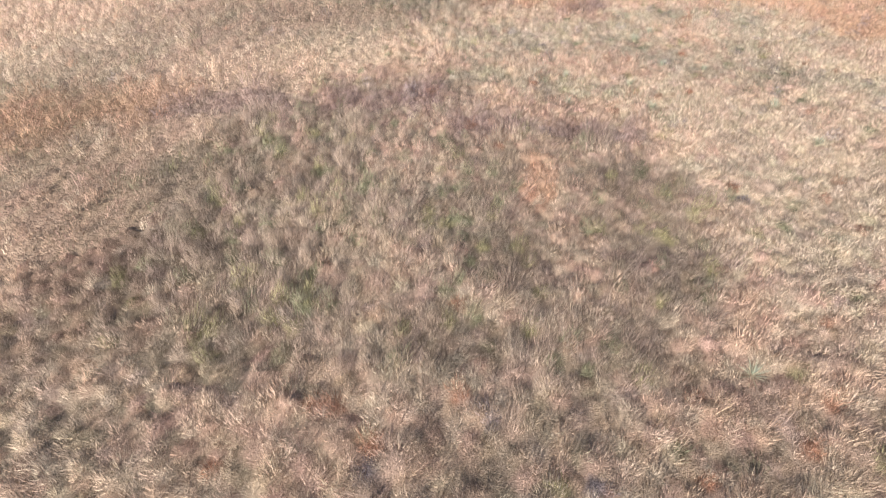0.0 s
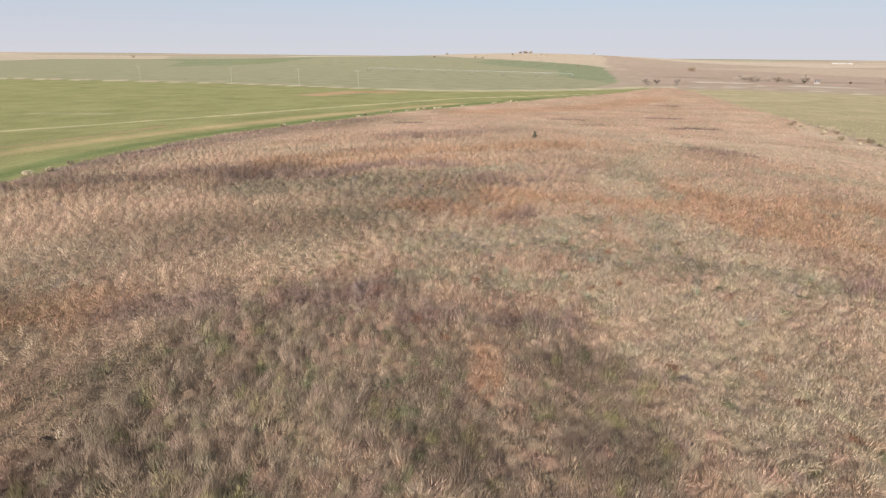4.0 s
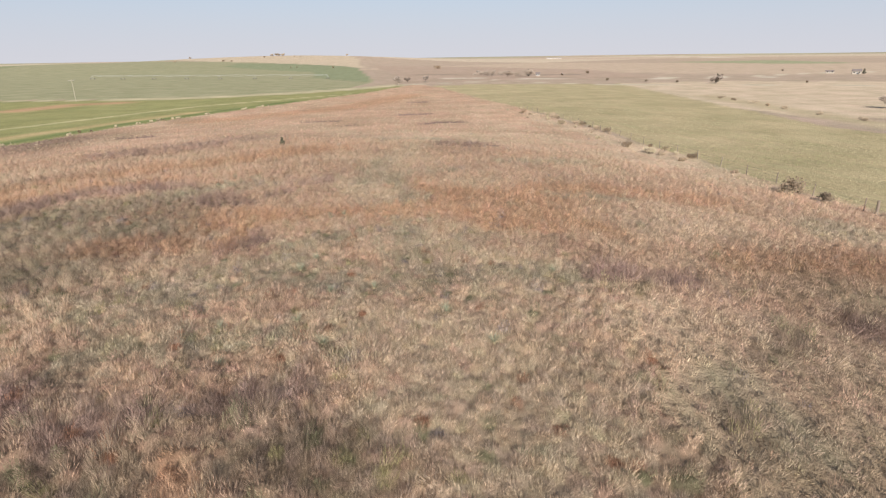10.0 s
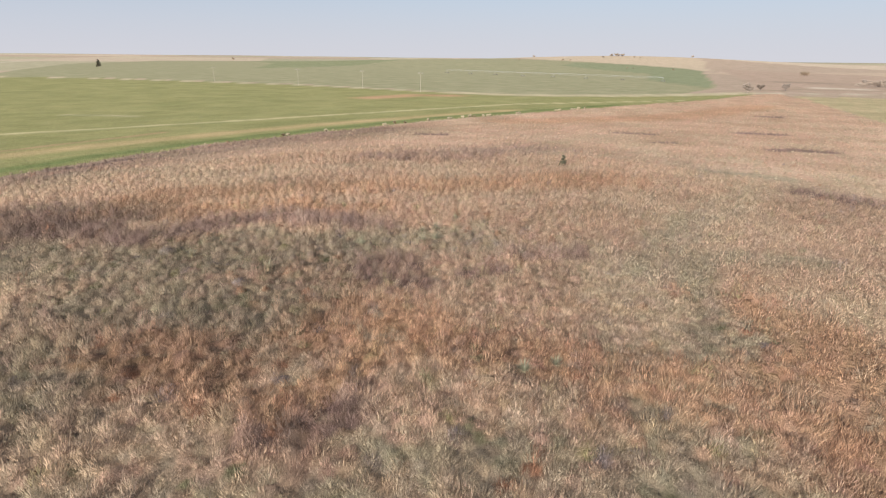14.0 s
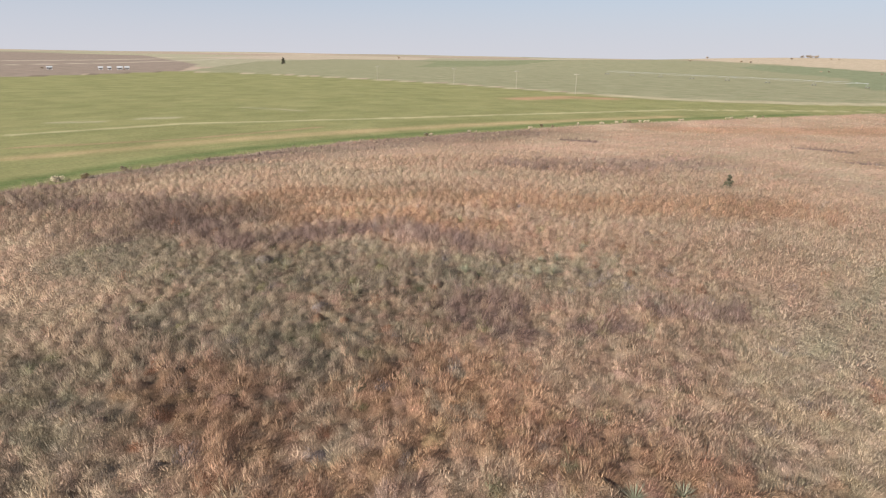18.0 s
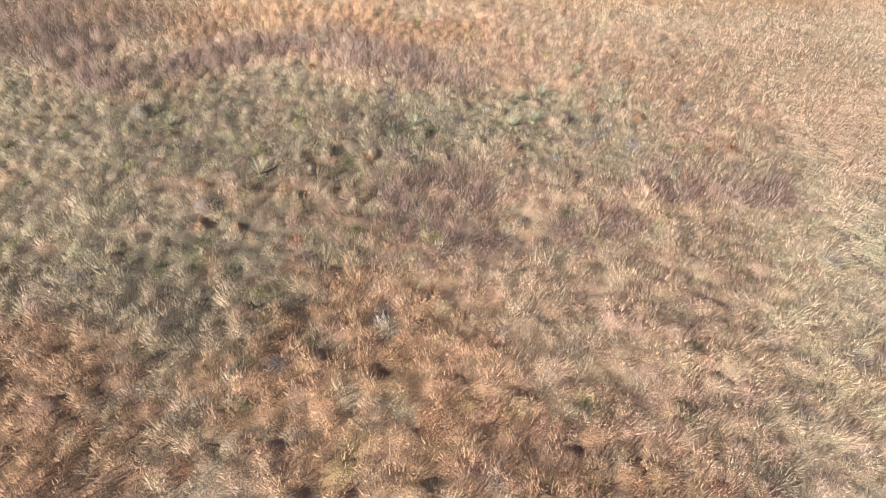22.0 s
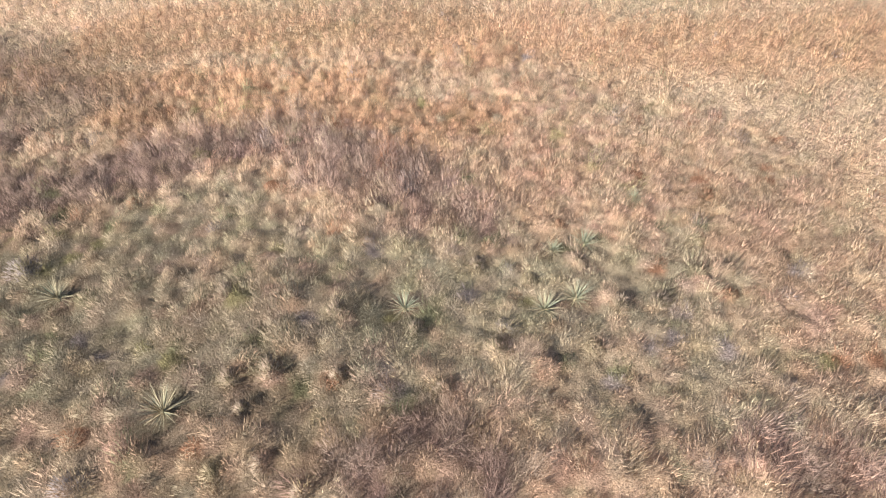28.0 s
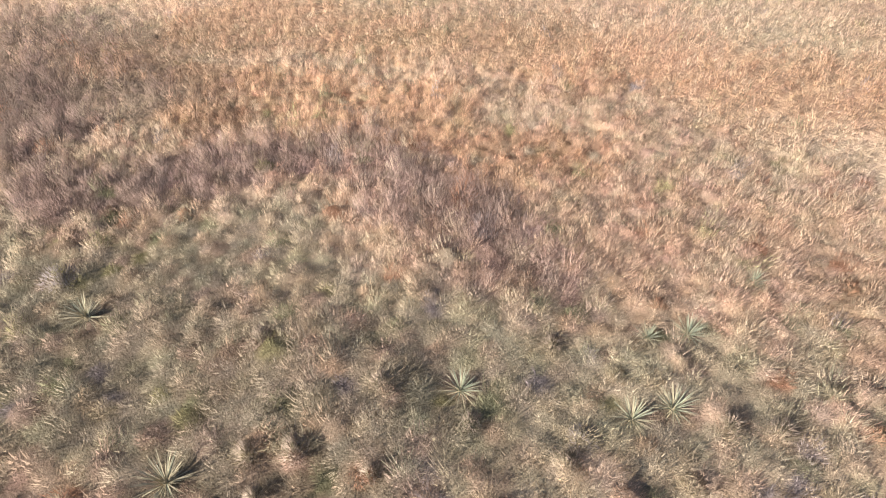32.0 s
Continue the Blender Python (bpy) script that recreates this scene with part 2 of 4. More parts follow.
# base colours of the growth, in the order of cover()
HUES = np.array([(0.67, 0.443, 0.314), (0.69, 0.535, 0.38), (0.50, 0.416, 0.295), (0.415, 0.312, 0.226), (0.395, 0.275, 0.226), (0.63, 0.385, 0.245)])


# ---- materials ----
def material(name, rough=0.9, spec=0.15):
    m = bpy.data.materials.new(name)
    m.use_nodes = True
    b = m.node_tree.nodes["Principled BSDF"]
    b.inputs["Roughness"].default_value, b.inputs["Specular IOR Level"].default_value = rough, spec
    return m, m.node_tree, b


def mixed(nt, kind, fac, a, b):
    n = nt.nodes.new("ShaderNodeMix")
    n.data_type, n.blend_type = "RGBA", kind
    for sock, v in ((n.inputs[0], fac), (n.inputs[6], a), (n.inputs[7], b)):
        if hasattr(v, "is_linked"):
            nt.links.new(v, sock)
        else:
            sock.default_value = v if isinstance(v, float) else (*v, 1)
    return n.outputs[2]


def noise_of(nt, scale, detail=3.0, rough=0.6, lo=0.3, hi=0.7, stretch=None, turn=0.0):
    tc, mp, n = nt.nodes.new("ShaderNodeNewGeometry"), nt.nodes.new("ShaderNodeMapping"), nt.nodes.new("ShaderNodeTexNoise")
    n.inputs["Scale"].default_value, n.inputs["Detail"].default_value, n.inputs["Roughness"].default_value = scale, detail, rough
    if stretch:
        mp.inputs["Scale"].default_value = stretch
    first = nt.nodes.new("ShaderNodeMapping")
    first.inputs["Rotation"].default_value = (0, 0, turn)
    nt.links.new(tc.outputs["Position"], first.inputs[0])
    nt.links.new(first.outputs[0], mp.inputs[0])
    nt.links.new(mp.outputs[0], n.inputs["Vector"])
    r = nt.nodes.new("ShaderNodeMapRange")
    r.inputs[1].default_value, r.inputs[2].default_value = lo, hi
    nt.links.new(n.outputs["Fac"], r.inputs[0])
    return r.outputs[0]


def bump(nt, bsdf, height, strength, distance):
    n = nt.nodes.new("ShaderNodeBump")
    n.inputs["Strength"].default_value, n.inputs["Distance"].default_value = strength, distance
    nt.links.new(height, n.inputs["Height"])
    nt.links.new(n.outputs[0], bsdf.inputs["Normal"])


def plain(name, color, rough=0.8, vary=0.25, scale=6.0, spec=0.3, metal=0.0, bumpy=0.15):
    m, nt, b = material(name, rough, spec)
    b.inputs["Metallic"].default_value = metal
    dark = tuple(c * (1 - vary) for c in color)
    c1 = mixed(nt, "MIX", noise_of(nt, scale), dark, color)
    c2 = mixed(nt, "MULTIPLY", 0.5, c1, mixed(nt, "MIX", noise_of(nt, scale * 9), (0.75, 0.73, 0.7), (1.0, 1.0, 1.0)))
    nt.links.new(c2, b.inputs["Base Color"])
    bump(nt, b, noise_of(nt, scale * 5), bumpy, 0.02)
    return m


def growth(name, vary=0.25):
    """Dry blades and stems: the clump's own colour, varied blade by blade, lit by the lay of the tussock."""
    m = bpy.data.materials.new(name)
    m.use_nodes = True
    nt = m.node_tree
    b = nt.nodes.new("ShaderNodeBsdfDiffuse")
    at, lay = nt.nodes.new("ShaderNodeAttribute"), nt.nodes.new("ShaderNodeAttribute")
    at.attribute_name, lay.attribute_name = "tint", "lay"
    geo = nt.nodes.new("ShaderNodeNewGeometry")
    hsv = nt.nodes.new("ShaderNodeHueSaturation")
    ramp = nt.nodes.new("ShaderNodeMapRange")
    ramp.inputs[3].default_value, ramp.inputs[4].default_value = 1 - vary, 1 + vary
    nt.links.new(geo.outputs["Random Per Island"], ramp.inputs[0])
    strands = noise_of(nt, 42.0, 2, 0.6, 0.3, 0.7, (1.0, 1.0, 0.35))
    grain, both = nt.nodes.new("ShaderNodeMapRange"), nt.nodes.new("ShaderNodeMath")
    grain.inputs[3].default_value, grain.inputs[4].default_value = 0.86, 1.14
    both.operation = "MULTIPLY"
    nt.links.new(strands, grain.inputs[0])
    nt.links.new(ramp.outputs[0], both.inputs[0])
    nt.links.new(grain.outputs[0], both.inputs[1])
    nt.links.new(both.outputs[0], hsv.inputs["Value"])
    nt.links.new(at.outputs["Color"], hsv.inputs["Color"])
    nt.links.new(hsv.outputs[0], b.inputs["Color"])
    nt.links.new(lay.outputs["Vector"], b.inputs["Normal"])
    tr, mx = nt.nodes.new("ShaderNodeBsdfTranslucent"), nt.nodes.new("ShaderNodeMixShader")
    nt.links.new(hsv.outputs[0], tr.inputs["Color"])
    nt.links.new(lay.outputs["Vector"], tr.inputs["Normal"])
    mx.inputs[0].default_value = 0.32
    nt.links.new(b.outputs[0], mx.inputs[1])
    nt.links.new(tr.outputs[0], mx.inputs[2])
    nt.links.new(mx.outputs[0], nt.nodes["Material Output"].inputs[0])
    return m


def ground_material():
    m, nt, b = material("land", 0.95, 0.05)
    at = nt.nodes.new("ShaderNodeAttribute")
    at.attribute_name = "tint"
    fine = mixed(nt, "MIX", noise_of(nt, 2.2, 5, 0.75), (0.72, 0.70, 0.68), (1.22, 1.2, 1.18))
    wide = mixed(nt, "MIX", noise_of(nt, 0.09, 4, 0.6), (0.82, 0.85, 0.80), (1.14, 1.12, 1.14))
    hues = mixed(nt, "MIX", noise_of(nt, 0.8, 5, 0.7, stretch=(0.07, 1.0, 1.0), turn=-1.12), (0.86, 0.97, 0.88), (1.16, 1.04, 1.08))
    rows = mixed(nt, "MIX", noise_of(nt, 0.35, 4, 0.65, stretch=(0.2, 1.0, 1.0), turn=-1.12), (0.95, 0.95, 0.94), (1.04, 1.04, 1.05))
    c = mixed(nt, "MULTIPLY", 1.0, at.outputs["Color"], fine)
    c = mixed(nt, "MULTIPLY", 1.0, c, wide)
    c = mixed(nt, "MULTIPLY", 1.0, c, rows)
    c = mixed(nt, "MULTIPLY", 0.6, c, hues)
    nt.links.new(c, b.inputs["Base Color"])
    bump(nt, b, noise_of(nt, 3.5, 5, 0.7), 0.6, 0.12)
    return m


def mat_material():
    """Matted leaves: the tussocks' colours as darkened by grass_mat, in fine tangled strands."""
    m, nt, b = material("matted_leaves", 0.95, 0.05)
    at = nt.nodes.new("ShaderNodeAttribute")
    at.attribute_name = "tint"
    strands = noise_of(nt, 38.0, 3, 0.7, 0.3, 0.7)
    fine = mixed(nt, "MIX", strands, (0.72, 0.70, 0.68), (1.24, 1.22, 1.2))
    wide = mixed(nt, "MIX", noise_of(nt, 5.0, 3, 0.6), (0.86, 0.87, 0.86), (1.12, 1.1, 1.1))
    nt.links.new(mixed(nt, "MULTIPLY", 1.0, mixed(nt, "MULTIPLY", 1.0, at.outputs["Color"], fine), wide), b.inputs["Base Color"])
    bump(nt, b, noise_of(nt, 26.0, 4, 0.75), 0.9, 0.05)
    return m


MAT = mat_material()
LAND, GRASS, STEM = ground_material(), growth("dry_grass", 0.10), growth("bare_stems", 0.08)


# ---- mesh helpers ----
def mesh_of(name, verts, faces, mat, tint=None, lay=None):
    """A mesh from arrays of triangles or quads, with a colour per vertex if given."""
    me = bpy.data.meshes.new(name)
    n, k = faces.shape
    me.vertices.add(len(verts))
    me.vertices.foreach_set("co", np.ascontiguousarray(verts, np.float32).ravel())
    me.loops.add(n * k)
    me.loops.foreach_set("vertex_index", np.ascontiguousarray(faces, np.int32).ravel())
    me.polygons.add(n)
    me.polygons.foreach_set("loop_start", np.arange(0, n * k, k, dtype=np.int32))
    if tint is not None:
        a = me.attributes.new("tint", "FLOAT_COLOR", "POINT")
        a.data.foreach_set("color", np.ascontiguousarray(np.c_[tint, np.ones(len(tint))], np.float32).ravel())
    me.materials.append(mat)
    me.update(calc_edges=True)
    for key in ("custom_normal", "lay") if lay is not None else ():
        a = me.attributes.new(key, "FLOAT_VECTOR", "POINT")
        a.data.foreach_set("vector", np.ascontiguousarray(lay, np.float32).ravel())
    me.update()
    return me


def part(name, bm, mat, parent, label=""):
    me = bpy.data.meshes.new(name)
    bm.to_mesh(me)
    bm.free()
    me.materials.append(mat)
    ob = new(name, me)
    ob.parent = parent
    return tagged(ob, label) if label else ob


NEAR_LINE = [(1, 7), (6, 18), (11, 27), (9, 38), (5, 48)]


# ---- the ground, one sheet to the horizon ----
FIELDS = []


def field_tint(x, y):
    """Base colour of the land without what stands on it; on the prairie darkened for shaded gaps."""
    # patchwork of far fields
    cx, cy = np.floor((x * 0.94 + y * 0.34) / 520), np.floor((-x * 0.34 + y * 0.94) / 640)
    pick, tone = lattice(cx, cy, 3), lattice(cx, cy, 4)
    shades = np.array([(0.40, 0.31, 0.235), (0.45, 0.365, 0.28), (0.34, 0.31, 0.215), (0.40, 0.31, 0.24), (0.41, 0.345, 0.255)])
    c = shades[np.clip((pick * 5).astype(int), 0, 4)] * (0.9 + 0.25 * tone)[..., None]
    jx, jy = ragged(x, y, 14, 5, 71), ragged(x, y, 14, 5, 73)
    for color, poly in FIELDS:
        c[inside(x + jx * 0.3, y + jy * 0.3, poly)] = color
    for color, pts, radius, soft in LINES:
        w = strip(x, y, pts, radius, soft)[..., None]
        c = c * (1 - w) + np.array(color) * w
    w = cover(x, y)
    inn = inside(x + ragged(x, y, 4, 1.5, 81), y + ragged(x, y, 4, 1.5, 83), PRAIRIE)
    # dark soil, with the gaps' shade put into its colour, most near the walk
    c[inn] = ((w @ HUES) * (patch_tone(x, y) * (0.56 + 0.14 * (1 - strip(x, y, NEAR_LINE, 50, 0.4))))[..., None])[inn]
    return c


GREEN, PALE_GREEN, OLIVE, STRAW = (0.258, 0.248, 0.112), (0.285, 0.27, 0.168), (0.375, 0.312, 0.188), (0.46, 0.37, 0.275)
FENCE_LINE = [(49.5, 4.0), (52.8, 23.0), (55.4, 30.0), (61.3, 41.5), (72.0, 65.0), (88.0, 96.5), (106.0, 141.0)]
PASTURE = [(40, -300), (51, 10), (55.7, 30), (61.3, 41), (72, 64), (88, 96), (106, 141), (125, 197), (152, 272), (160, 300), (191, 296), (256, 248), (196, 160), (160, 108), (131, 66), (128, 40), (160, -300)]
FIELDS += [
    ((0.29, 0.29, 0.18), [(907, 775), (857, 638), (845, 521), (911, 427), (1135, 701)]),
    ((0.285, 0.223, 0.181), [(-335, 200), (-345, 400), (-500, 600), (-1200, 1200), (-2500, 1200), (-2500, 100)]),
    (GREEN, [(-400, -200), (-335, 240), (-345, 400), (-239, 401), (-94, 349), (-18, 299), (30, 272), (70, 276), (106, 290), (150, 316), (75, 200), (5, 125), (-15, -200)]),
    (PALE_GREEN, [(-345, 404), (-239, 405), (-94, 352), (-18, 302), (30, 276), (70, 282), (106, 300), (151, 367), (189, 468), (326, 855), (349, 984), (305, 1117), (233, 1203),
                  (148, 1282), (-100, 1500), (-700, 1300), (-600, 850)]),
    ((0.225, 0.24, 0.145), [(151, 372), (189, 470), (326, 855), (349, 984), (305, 1117), (203, 1166), (150, 1000), (210, 700), (150, 500)]),
    ((0.225, 0.235, 0.135), [(-340, 1010), (-266, 729), (-176, 860), (-100, 1300), (-500, 1290)]),
    (STRAW, [(148, 1282), (233, 1203), (305, 1117), (349, 984), (326, 855), (345, 870), (380, 987), (463, 1207), (509, 1347), (600, 1700), (300, 1900), (100, 1600), (120, 1400)]),
    ((0.375, 0.28, 0.218), [(165, 345), (200, 420), (401, 987), (477, 748), (477, 516), (380, 330), (330, 300), (240, 340)]),
    (OLIVE, PASTURE),
    ((0.485, 0.385, 0.285), [(160, 108), (196, 160), (256, 248), (330, 232), (400, 150), (420, 60), (300, 0), (190, 60), (150, 80)]),
]
LINES = [
    ((0.56, 0.49, 0.41), [(1886, 1673), (1527, 1045)], 28.0, 0.5),
    ((0.52, 0.45, 0.35), [(339, 293), (407, 267), (525, 271), (583, 245)], 4.5, 0.6),
    ((0.55, 0.48, 0.38), [(195, 396), (224, 395), (236, 347)], 3.5, 0.6),
    ((0.48, 0.41, 0.33), [(-582, 433), (-595, 537), (-672, 750), (-848, 1101)], 9.0, 0.6),
    ((0.50, 0.43, 0.35), [(-746, 546), (-763, 680), (-827, 860)], 14.0, 0.6),
    ((0.27, 0.205, 0.165), [(255, 450), (293, 431), (318, 400)], 12.0, 0.9),
    ((0.46, 0.39, 0.28), [(-345, 404), (-272, 405), (-205, 385), (-150, 367), (-94, 346), (-18, 297), (30, 271), (70, 275), (106, 290), (150, 318)], 3.0, 0.6),
    ((0.447, 0.385, 0.262), [(0, 287), (30, 273), (70, 279), (106, 294), (150, 322)], 8.0, 0.5),
    ((0.43, 0.385, 0.22), [(-91, 93), (-78, 119), (-47, 144), (-21, 170), (24, 216), (92, 252)], 1.8, 0.6),
    ((0.331, 0.246, 0.139), [(-73, 81), (-57, 97), (-47, 122)], 1.6, 0.9),
    ((0.40, 0.31, 0.165), [(-61, 74), (-50, 98), (-36, 118), (-20, 140), (-3, 160), (22, 188)], 4.5, 1.0),
    ((0.16, 0.19, 0.075), [(-41.5, 57), (-41.3, 73), (-38, 91), (-29, 110), (-15, 132.5), (2, 159), (22.5, 181), (60.5, 222)], 3.2, 0.9),
    ((0.43, 0.27, 0.165), [(-30, 242), (-15, 262), (0, 262)], 9.0, 0.9),
    ((0.37, 0.339, 0.208), [(-105, 111), (-98, 116)], 2.2, 0.9),
    ((0.385, 0.354, 0.223), [(-95, 125), (-90, 129)], 2.6, 0.9),
    ((0.354, 0.323, 0.193), [(-95, 161), (-82, 160), (-74, 158)], 2.2, 1.0),
    ((0.462, 0.4, 0.308), [(144, 323), (166, 321), (203, 328), (229, 300), (242, 243), (277, 209), (318, 170), (343, 139)], 3.0, 0.6),
    ((0.493, 0.431, 0.347), [(206, 399), (242, 391), (264, 347), (317, 286), (420, 240)], 4.0, 0.6),
    ((0.33, 0.25, 0.19), [(170, 352), (200, 365), (260, 372), (330, 300)], 12.0, 0.8),
    ((0.28, 0.215, 0.165), [(240, 520), (300, 450), (350, 395)], 16.0, 0.9),
    ((0.41, 0.335, 0.225), [(205, 152), (181, 116), (160, 86), (142, 57)], 7.0, 0.9),
    ((0.185, 0.146, 0.108), [(-345, 240), (-335, 300), (-350, 404)], 2.5, 0.5),
]


def build_ground():
    # rings and spokes about the walk, finer ahead of it
    ang = np.r_[np.arange(-78, 78, 0.4), np.arange(78, 282, 3.0)]
    radii = [0.0, 0.02]
    while radii[-1] < 4700:
        r = radii[-1]
        radii.append(r + min(max(0.45, r * r / 8500), 30 if r < 2000 else 180))
    radii = np.array(radii[1:])
    a, r = np.meshgrid(np.radians(ang), radii)
    x, y = 8 + r * np.sin(a), 25 + r * np.cos(a)
    x, y = np.r_[8.0, x.ravel()], np.r_[25.0, y.ravel()]
    v = np.c_[x, y, land(x, y)]
    n, k = len(ang), len(radii)
    i, j = np.meshgrid(np.arange(k - 1), np.arange(n), indexing="ij")
    p = 1 + i * n + j
    q = 1 + i * n + (j + 1) % n
    quads = np.stack([q, p, p + n, q + n], -1).reshape(-1, 4)
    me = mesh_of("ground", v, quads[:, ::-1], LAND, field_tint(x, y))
    me.shade_smooth()
    tagged(new("ground", me), "rolling prairie soil, winter wheat fields and stubble out to the horizon", "ground", kind="structure")


build_ground()


# ---- grass and stems ----
def clumps(name, label, mat, x, y, blades, heart, height, radius, width, reach, spread, tint, seed, ruffle):
    """Tussocks of fine seed heads and leaf ends, denser towards the outside of a rounded crown, all in one mesh.
    heart: share of the crown that is bare stems; reach: length of the blades as a share of the height; ruffle: how strongly the
    tussocks stand out from one another in the light; height, radius, width: one value a clump; tint: a colour a clump."""
    rng = np.random.default_rng(seed)
    n, b = len(x), blades
    u = lambda lo=0.0, hi=1.0: rng.uniform(lo, hi, (n, b))  # noqa: E731
    sway = rng.normal(0.10, 0.24, (n, 1)), rng.normal(0.08, 0.24, (n, 1))
    phi, ct = u(0, 2 * np.pi), 1 - 0.98 * u()
    st = np.sqrt(1 - ct * ct)
    dirx, diry = np.cos(phi), np.sin(phi)
    h, r = height[:, None], radius[:, None]
    deep = heart + (1 - heart) * np.sqrt(u())
    lift = h * ct**0.8 * deep * 0.85
    bx, by = x[:, None] + r * deep * st * dirx + sway[0] * lift, y[:, None] + r * deep * st * diry + sway[1] * lift
    bz = land(x, y)[:, None] - 0.03 + lift
    dx, dy = spread * st * dirx + sway[0] + rng.normal(0, 0.14, (n, b)), spread * st * diry + sway[1] + rng.normal(0, 0.14, (n, b))
    lng = h * reach * u(0.35, 1.0) * np.where(u() < 0.1, 1.6, 1.0) / np.sqrt(1 + dx * dx + dy * dy)
    turn = u(0, np.pi)
    w = width[:, None] * u(0.5, 1.4)
    wx, wy = np.cos(turn) * w, np.sin(turn) * w
    v = np.stack([np.stack([bx + wx, by + wy, bz], -1), np.stack([bx - wx, by - wy, bz], -1), np.stack([bx + lng * dx, by + lng * dy, bz + lng], -1)], 2).reshape(-1, 3)
    # rounded light and shade over each tussock, as its fine fluff has
    nrm = np.stack([ruffle * (0.95 * st * dirx + rng.normal(0, 0.1, (n, b))), ruffle * (0.95 * st * diry + rng.normal(0, 0.1, (n, b))), 0.3 + 0.65 * ct], -1)
    nrm = np.repeat((nrm / np.linalg.norm(nrm, axis=-1, keepdims=True)).reshape(-1, 3), 3, 0)
    me = mesh_of(name, v, np.arange(3 * n * b).reshape(-1, 3), mat, np.repeat(tint, 3 * b, 0), nrm)
    tagged(new(name, me), label, "shrubs" if mat is STEM else "grass", kind="stuff")


KINDS = [  # name, label, height, radius, bare share, length of blades, spread, bulge of the mat
    ("russet_grass", "tall russet bluestem bunchgrass, dry and fluffy", 0.62, 0.26, 0.45, 0.32, 0.5, 0.27),
    ("tan_grass", "pale straw-coloured dry prairie grass in bunches", 0.44, 0.28, 0.40, 0.48, 0.7, 0.19),
    ("sagewort", "low grey-green sagewort and short grass", 0.42, 0.29, 0.40, 0.43, 0.7, 0.22),
    ("weed_stalks", "dark olive-brown weed stalks and dead grass", 0.56, 0.26, 0.50, 0.50, 0.35, 0.13),
    ("thicket_stems", "thicket of bare purple-brown shrub stems", 0.75, 0.34, 0.45, 0.42, 0.55, 0.15),
    ("rust_grass", "bright rust-orange bluestem bunchgrass", 0.64, 0.25, 0.45, 0.32, 0.45, 0.27),
]


# odd plants among the rest: lilac-grey, olive, dark green, pink-tan
STRAYS = np.array([(0.37, 0.30, 0.285), (0.42, 0.36, 0.19), (0.29, 0.27, 0.16), (0.56, 0.40, 0.31)])


def scatter(step, keep, seed, behind=False):
    """Points on a shaken grid over the prairie, where keep(x, y)."""
    rng = np.random.default_rng(seed)
    gx, gy = np.meshgrid(np.arange(-60, 165, step), np.arange(-24 if behind else -4, 60 if behind else 320, step))
    x, y = (gx + rng.uniform(-0.5, 0.5, gx.shape) * step).ravel(), (gy + rng.uniform(-0.5, 0.5, gx.shape) * step).ravel()
    ahead = (y > -1.28 * x - 11) & (y > 0.36 * x - 5)
    ok = inside(x, y, PRAIRIE) & (ahead ^ behind)
    x, y = x[ok], y[ok]
    ok = keep(x, y)
    return x[ok], y[ok], rng


def grass_mat(step, x, y, height, radius, tint):
    """Leaves and litter matted between and up into the tussocks, which bulge it up, over the near ground."""
    x0, y0 = -60.0, -4.0
    ix, iy = np.rint((x - x0) / step).astype(int), np.rint((y - y0) / step).astype(int)
    shape = (iy.max() + 3, ix.max() + 3)
    cell = np.full(shape, -1)
    cell[iy, ix] = np.arange(len(x))
    pitch = 0.12
    gx, gy = np.meshgrid(np.arange(x.min(), x.max(), pitch), np.arange(y.min(), y.max(), pitch))
    gx, gy = gx + pitch * (swell(gx, gy, 0.07, 5) - 0.5), gy + pitch * (swell(gx, gy, 0.07, 6) - 0.5)
    cx, cy = np.rint((gx - x0) / step).astype(int).clip(1, shape[1] - 2), np.rint((gy - y0) / step).astype(int).clip(1, shape[0] - 2)
    top, total, color, used = np.zeros(gx.shape), np.full(gx.shape, 1e-6), np.zeros(gx.shape + (3,)), np.zeros(gx.shape, bool)
    for oy in (-1, 0, 1):
        for ox in (-1, 0, 1):
            k = cell[cy + oy, cx + ox]
            d2 = (gx - x[k]) ** 2 + (gy - y[k]) ** 2
            dome = np.where(k >= 0, height[k] * np.clip(1 - d2 / (1.3 * radius[k]) ** 2, 0, 1) ** 0.8, 0)
            w = np.where(k >= 0, (dome + 0.02) ** 2 * np.exp(-d2 / 0.04), 0)
            top, total = np.maximum(top, dome), total + w
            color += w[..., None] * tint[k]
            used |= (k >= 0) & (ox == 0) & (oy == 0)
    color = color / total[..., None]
    frayed = 0.75 + 0.5 * swell(gx, gy, 0.16, 7)
    v = np.stack([gx, gy, land(gx, gy) + 0.02 + top * frayed], -1).reshape(-1, 3)
    n = gx.shape[1]
    a = (np.arange(gx.shape[0] - 1)[:, None] * n + np.arange(n - 1)[None]).ravel()
    quads = np.stack([a, a + 1, a + n + 1, a + n], -1)
    quads = quads[used.ravel()[quads].all(1)]
    back = np.full(len(v), -1)
    keep = np.unique(quads)
    back[keep] = np.arange(len(keep))
    # 0.54: darker litter, with the shade between tussocks put into its colour
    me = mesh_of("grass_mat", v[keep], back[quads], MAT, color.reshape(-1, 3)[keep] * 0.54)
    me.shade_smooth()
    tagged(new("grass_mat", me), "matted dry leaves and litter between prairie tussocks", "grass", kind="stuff")


